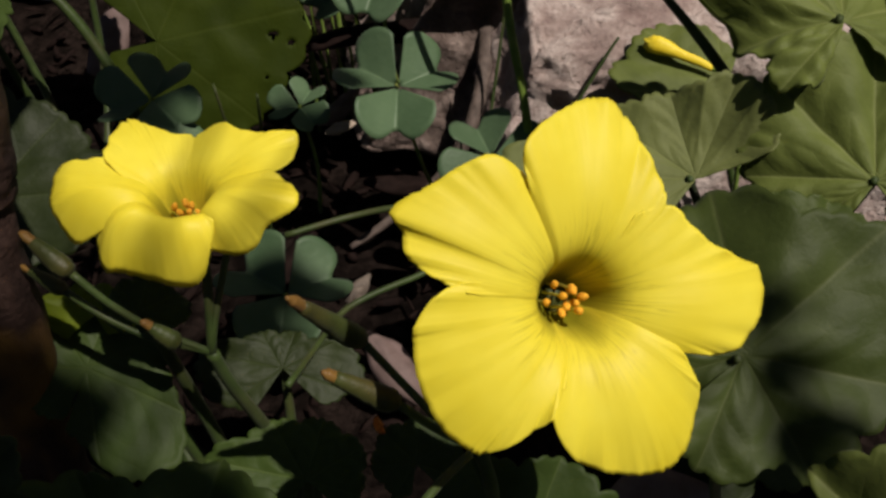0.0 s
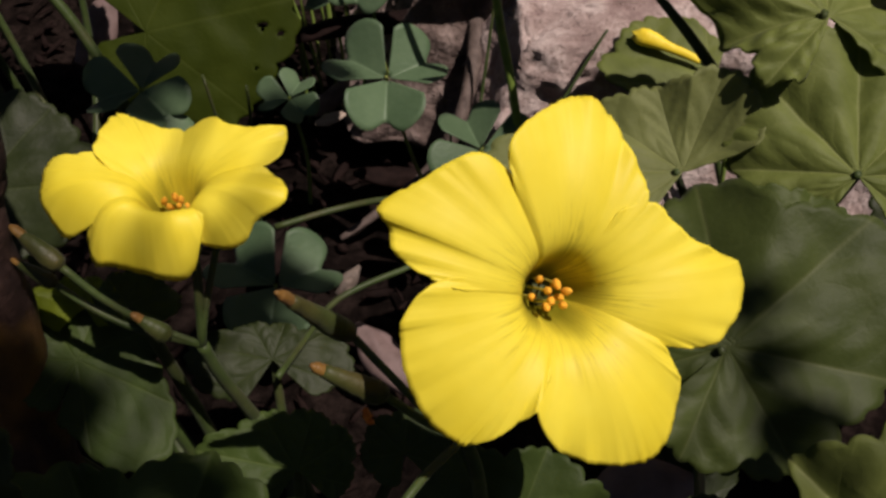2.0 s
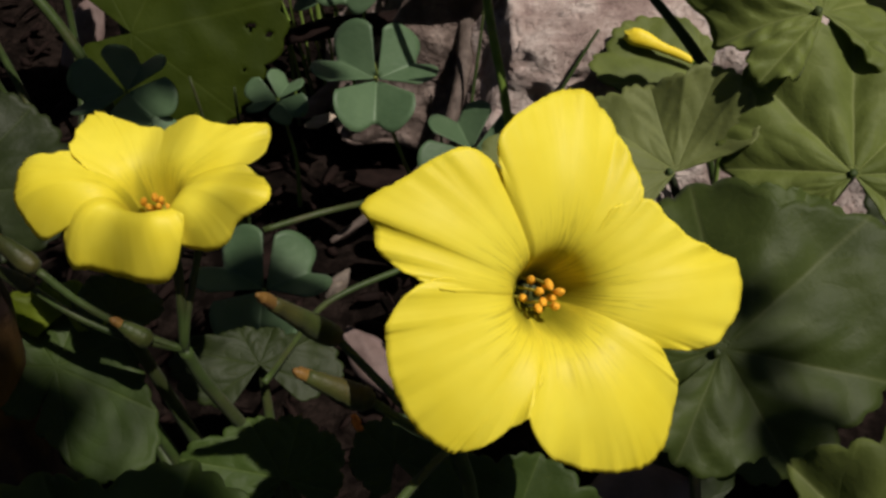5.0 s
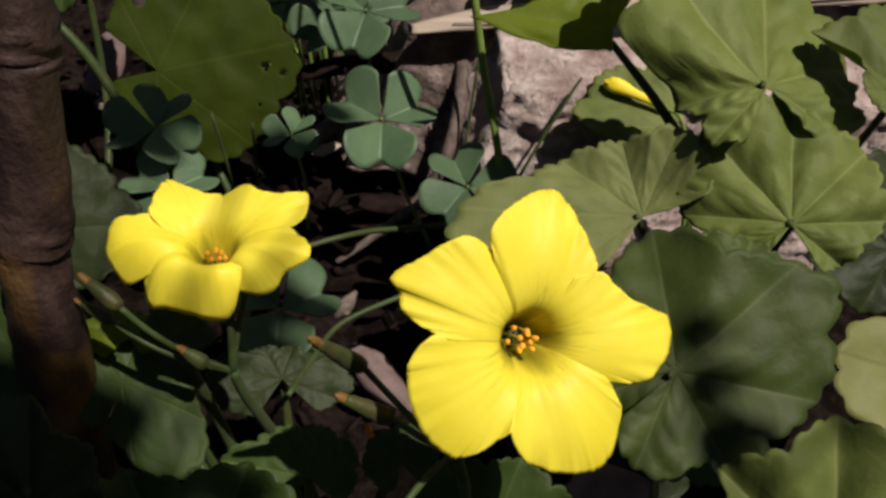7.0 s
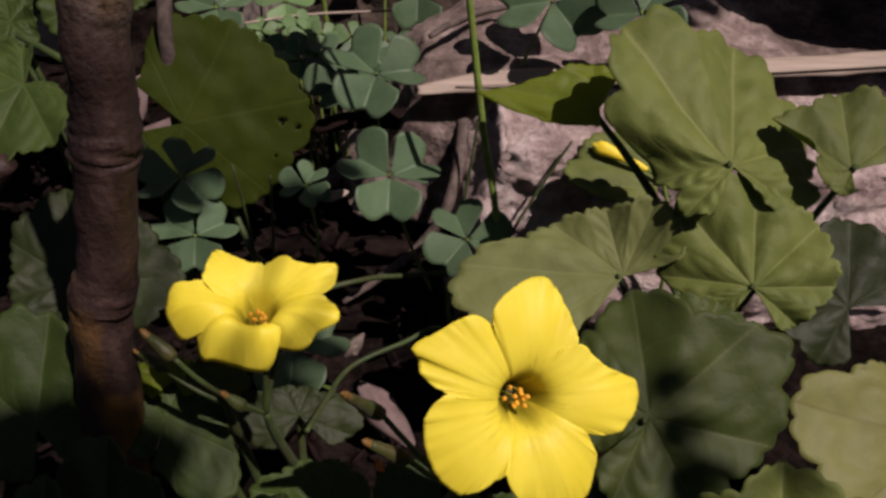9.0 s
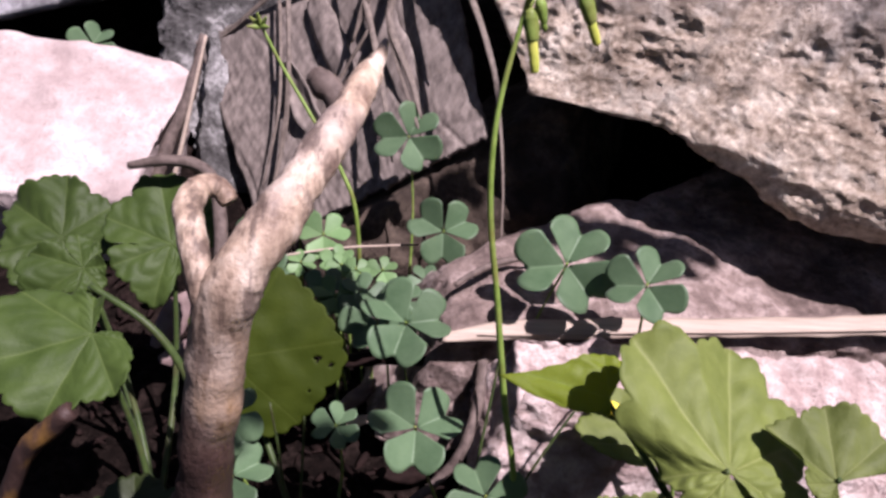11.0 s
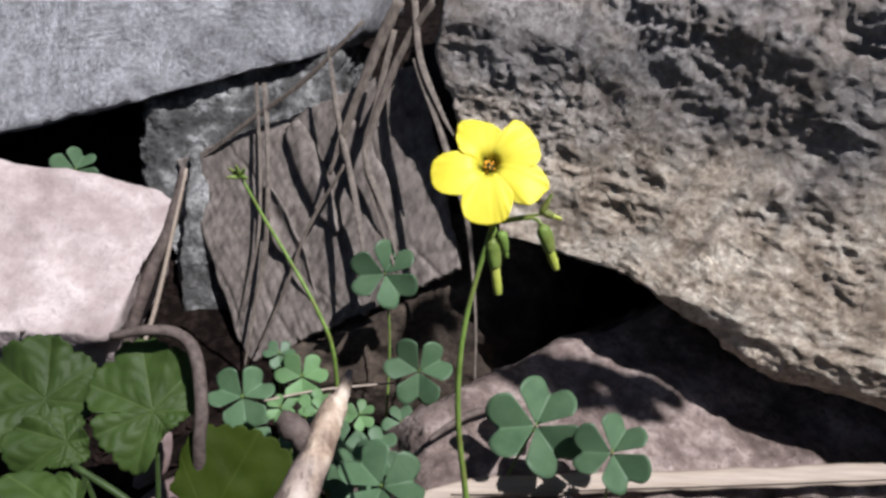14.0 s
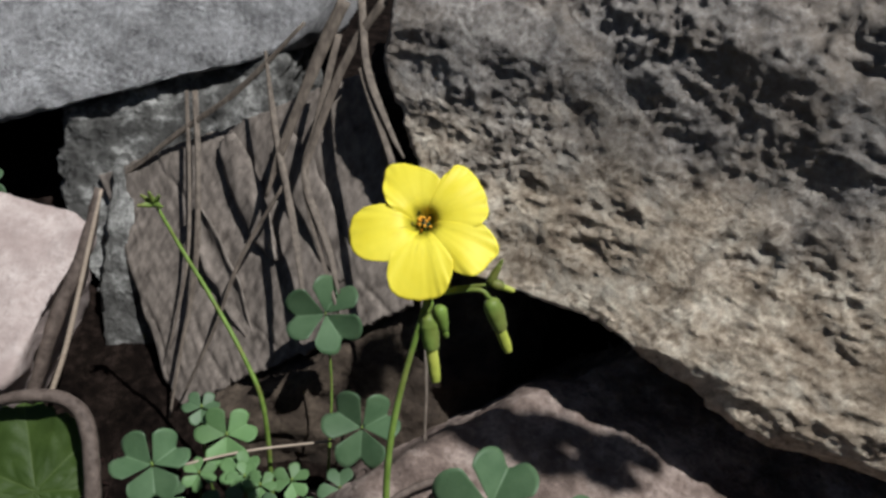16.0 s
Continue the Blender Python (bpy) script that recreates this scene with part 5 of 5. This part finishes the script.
for k, (dy, dz) in enumerate([(-0.0030, -0.0012)]):
    tube("fibre", [(0.012 + 0.03 * k, 0.2845 + dy, 0.0732 + dz, 0.0003), (0.0600, 0.2865 + dy, 0.0765 + dz, 0.0006), (0.0921, 0.2885 + dy, 0.0790 + dz, 0.0007), (0.1550, 0.2915 + dy, 0.0828 + dz, 0.0006), (0.2428, 0.2950 + dy, 0.0900 + dz, 0.0005), (0.32, 0.303 + dy, 0.0932 + dz, 0.0003)], CANE, cane, "loose pale fibre", 6, 8, 0.3, k)
brown = thing("dry_leaf_strip", (-0.01, 0.29, 0.045), "brown dry leaf strip over the soil", "dead leaf")
v, f = ribbon_mesh([(-0.056, 0.286, 0.046, 0.0030), (-0.035, 0.289, 0.050, 0.0046), (-0.010, 0.291, 0.052, 0.0050), (0.018, 0.296, 0.056, 0.0026)], 0.5, 6, 8, 0.0006, 9, (0, -0.6, 0.8))
put("strip", v, f, LITTER, brown, "", None, True, 0.0006)


def dead_leaf(c, n, length, width, turn, mat, label, seed, curl=0.6):
    d = thing("dead_leaf", c, label, "dead leaf", "dead leaves")
    u, w, n = frame_of(n)
    a = u * math.cos(radians(turn)) + w * math.sin(radians(turn))
    pts = []
    for i in range(7):
        t = i / 6
        p = V(*c) + a * (length * (t - 0.5)) + n * (0.12 * length * math.sin(t * 3.1 + seed))
        pts.append((*p, max(0.0004, width * math.sin(math.pi * (0.06 + 0.9 * t)) ** 0.8)))
    v, f = ribbon_mesh(pts, curl, 8, 5, 0.0012, seed, tuple(n))
    put("leaf", v, f, mat, d, "", None, True, 0.0004)


dead_leaf((-0.0130, 0.1530, 0.004), (0.1, -0.4, 0.9), 0.030, 0.0062, -42, PALE, "pale pinkish dead leaf on dark soil", 1)
dead_leaf((-0.0180, 0.2640, -0.004), (0.0, -0.4, 0.9), 0.030, 0.0050, 10, LITTER, "reddish brown curled dead leaf on soil", 2)
dead_leaf((-0.0560, 0.2150, -0.004), (0.2, -0.4, 0.9), 0.028, 0.0060, 60, LITTER, "reddish brown curled dead leaf on soil", 3)
dead_leaf((-0.0480, 0.3100, 0.006), (0.0, -0.5, 0.8), 0.026, 0.0050, 40, PALE, "pale dead leaf shred on soil", 4)
dead_leaf((-0.1450, 0.3350, 0.010), (0.2, -0.5, 0.8), 0.040, 0.0100, 30, PALE, "pale pinkish dead leaf behind the geranium", 5)
dead_leaf((-0.0125, 0.0925, 0.0575), (0.2, -0.5, 0.85), 0.0034, 0.0009, -60, RED, "small orange withered petal on a leaf", 7)
dead_leaf((0.0500, 0.0980, 0.020), (0.0, -0.5, 0.8), 0.028, 0.0090, 10, PALE, "pale pinkish dead leaf under the geranium leaves", 6)

dead_leaf((-0.1620, 0.3480, 0.0200), (0.1, -0.6, 0.8), 0.036, 0.0090, 70, PALE, "pale pinkish dead leaf scrap behind the old leaf", 11, 0.3)
dead_leaf((-0.0440, 0.2860, 0.0080), (0.0, -0.5, 0.85), 0.014, 0.0032, 15, CANE, "bright straw-coloured leaf scrap on dark soil", 12, 0.4)
dead_leaf((-0.0260, 0.1720, 0.0200), (0.2, -0.5, 0.8), 0.012, 0.0030, 60, STRAW, "small withered grey leaf on a creeping stem", 13, 0.8)

# loose litter on the soil
rnd = random.Random(4)
lv, lf = [], []
for k in range(700):
    x, y = rnd.uniform(-0.24, 0.06), rnd.uniform(0.12, 0.42)
    c = V(x, y, soil_height(x, y) + rnd.uniform(0.0, 0.006))
    ang, tip = rnd.uniform(0, 6.28), rnd.uniform(-0.5, 0.5)
    a = V(math.cos(ang), math.sin(ang), tip)
    L, w = rnd.uniform(0.003, 0.014), rnd.uniform(0.0006, 0.0028)
    s = a.cross(V(0, 0, 1)).normalized()
    o = len(lv)
    for t, ww in ((-0.5, 0.4), (-0.15, 1.0), (0.2, 0.9), (0.5, 0.2)):
        p = c + a * (L * t) + V(0, 0, 0.25 * L * (0.25 - t * t))
        lv += [p - s * (w * ww), p + V(0, 0, w * 0.6), p + s * (w * ww)]
    for i in range(3):
        q = o + i * 3
        lf += [(q, q + 1, q + 4, q + 3), (q + 1, q + 2, q + 5, q + 4)]
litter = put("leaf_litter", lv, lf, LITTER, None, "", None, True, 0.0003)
tagged(litter, "scattered brown bits of dead leaf and twig on soil", "litter", kind="stuff")


# thin green grass stems in front of the pink stone
def grass(points, label="thin green grass stem rising from the soil"):
    g = thing("grass_stem", points[-1], label, "grass", "grass stems")
    tube("stem", [(*p, 0.0005 + 0.0001 * i) for i, p in enumerate(points)], SHADED_STALK, g, "", 8)


grass([(0.0225, 0.268, 0.0700), (0.0206, 0.262, 0.0533), (0.0169, 0.250, 0.0220), (0.0166, 0.24, -0.012)])
grass([(0.0590, 0.243, 0.0690), (0.0537, 0.240, 0.0606), (0.0402, 0.232, 0.0371), (0.0328, 0.225, 0.0226), (0.028, 0.22, -0.012)])
grass([(-0.0828, 0.250, 0.0480), (-0.0766, 0.240, 0.0216), (-0.0721, 0.230, -0.015)], "green grass stem beside the old leaf")
grass([(-0.0655, 0.242, 0.0480), (-0.0659, 0.240, 0.0300), (-0.0668, 0.230, -0.015)], "green grass stem beside the old leaf")
grass([(0.0060, 0.2300, 0.0400), (0.0080, 0.2200, 0.0150), (0.0130, 0.2120, -0.015)])


# two made-up leafy shoots, added out of view to shade low plants and stones
def shoot(label, line, shaded, height):
    """Adds an unseen bent leafy stem along line; each leaf stands between the sun and a place (x, y, z, radius) that it
    shades.
    """
    root = thing("unseen_shade_shoot", line[0][:3], label, "plant")
    tube("branch", line, SHADED_STALK, root, "", 10)
    for k, (x, y, z, r) in enumerate(shaded):
        h = height + 0.006 * k
        c = Vector((x, y, z)) + SUN * ((h - z) / SUN.z) - V(0, r * 0.35, 0)
        v, f, uv = blade_mesh(c, (0.1, -0.1, 1), [(-80 - 50 * i - (15 if i > 0 else 0), r * (0.75 + 0.5 * math.sin(radians(45 * i)) ** 2), 0) for i in range(6)], seed=k + 3, rings=6)
        blade = put("leaf", v, f, LEAF, root, "", uv, True, 0.00035)
        knot = min((Vector(p[:3]) for p in line), key=lambda p: (p - c).length)
        tube("petiole", [(*c, 0.0008), (*(c.lerp(knot, 0.5) + V(0, 0, 0.01)), 0.001), (*knot, 0.0012)], SHADED_STALK, blade)


shoot("unseen leafy shoot added overhead to shade the low plants", [(0.42, -0.60, -0.02, 0.007), (0.41, -0.58, 0.30, 0.0065), (0.37, -0.46, 0.56, 0.006), (0.28, -0.30, 0.61, 0.004), (0.20, -0.20, 0.61, 0.003), (0.15, -0.17, 0.605, 0.0015)],
      [(-0.062, 0.048, 0.09, 0.026), (-0.030, 0.036, 0.075, 0.028), (-0.095, 0.058, 0.09, 0.024), (0.0662, 0.1093, 0.0747, 0.006), (0.0690, 0.1000, 0.0675, 0.007), (0.0735, 0.0900, 0.0600, 0.009), (-0.048, 0.170, 0.020, 0.021), (-0.100, 0.246, 0.040, 0.023), (-0.055, 0.240, 0.030, 0.018), (-0.05, 0.07, 0.06, 0.014), (-0.069, 0.088, 0.073, 0.013), (-0.082, 0.086, 0.07, 0.022), (-0.088, 0.082, 0.035, 0.026)], 0.60)
shoot("unseen leafy shoot added over the boulder to shade the slab", [(0.80, 0.20, -0.02, 0.007), (0.78, 0.22, 0.30, 0.0065), (0.62, 0.32, 0.60, 0.006), (0.40, 0.40, 0.68, 0.004), (0.22, 0.43, 0.68, 0.003), (0.12, 0.45, 0.675, 0.0015)],
      [(0.062, 0.370, 0.090, 0.022), (0.095, 0.362, 0.092, 0.026), (0.128, 0.352, 0.090, 0.022), (0.022, 0.425, 0.115, 0.018)], 0.67)
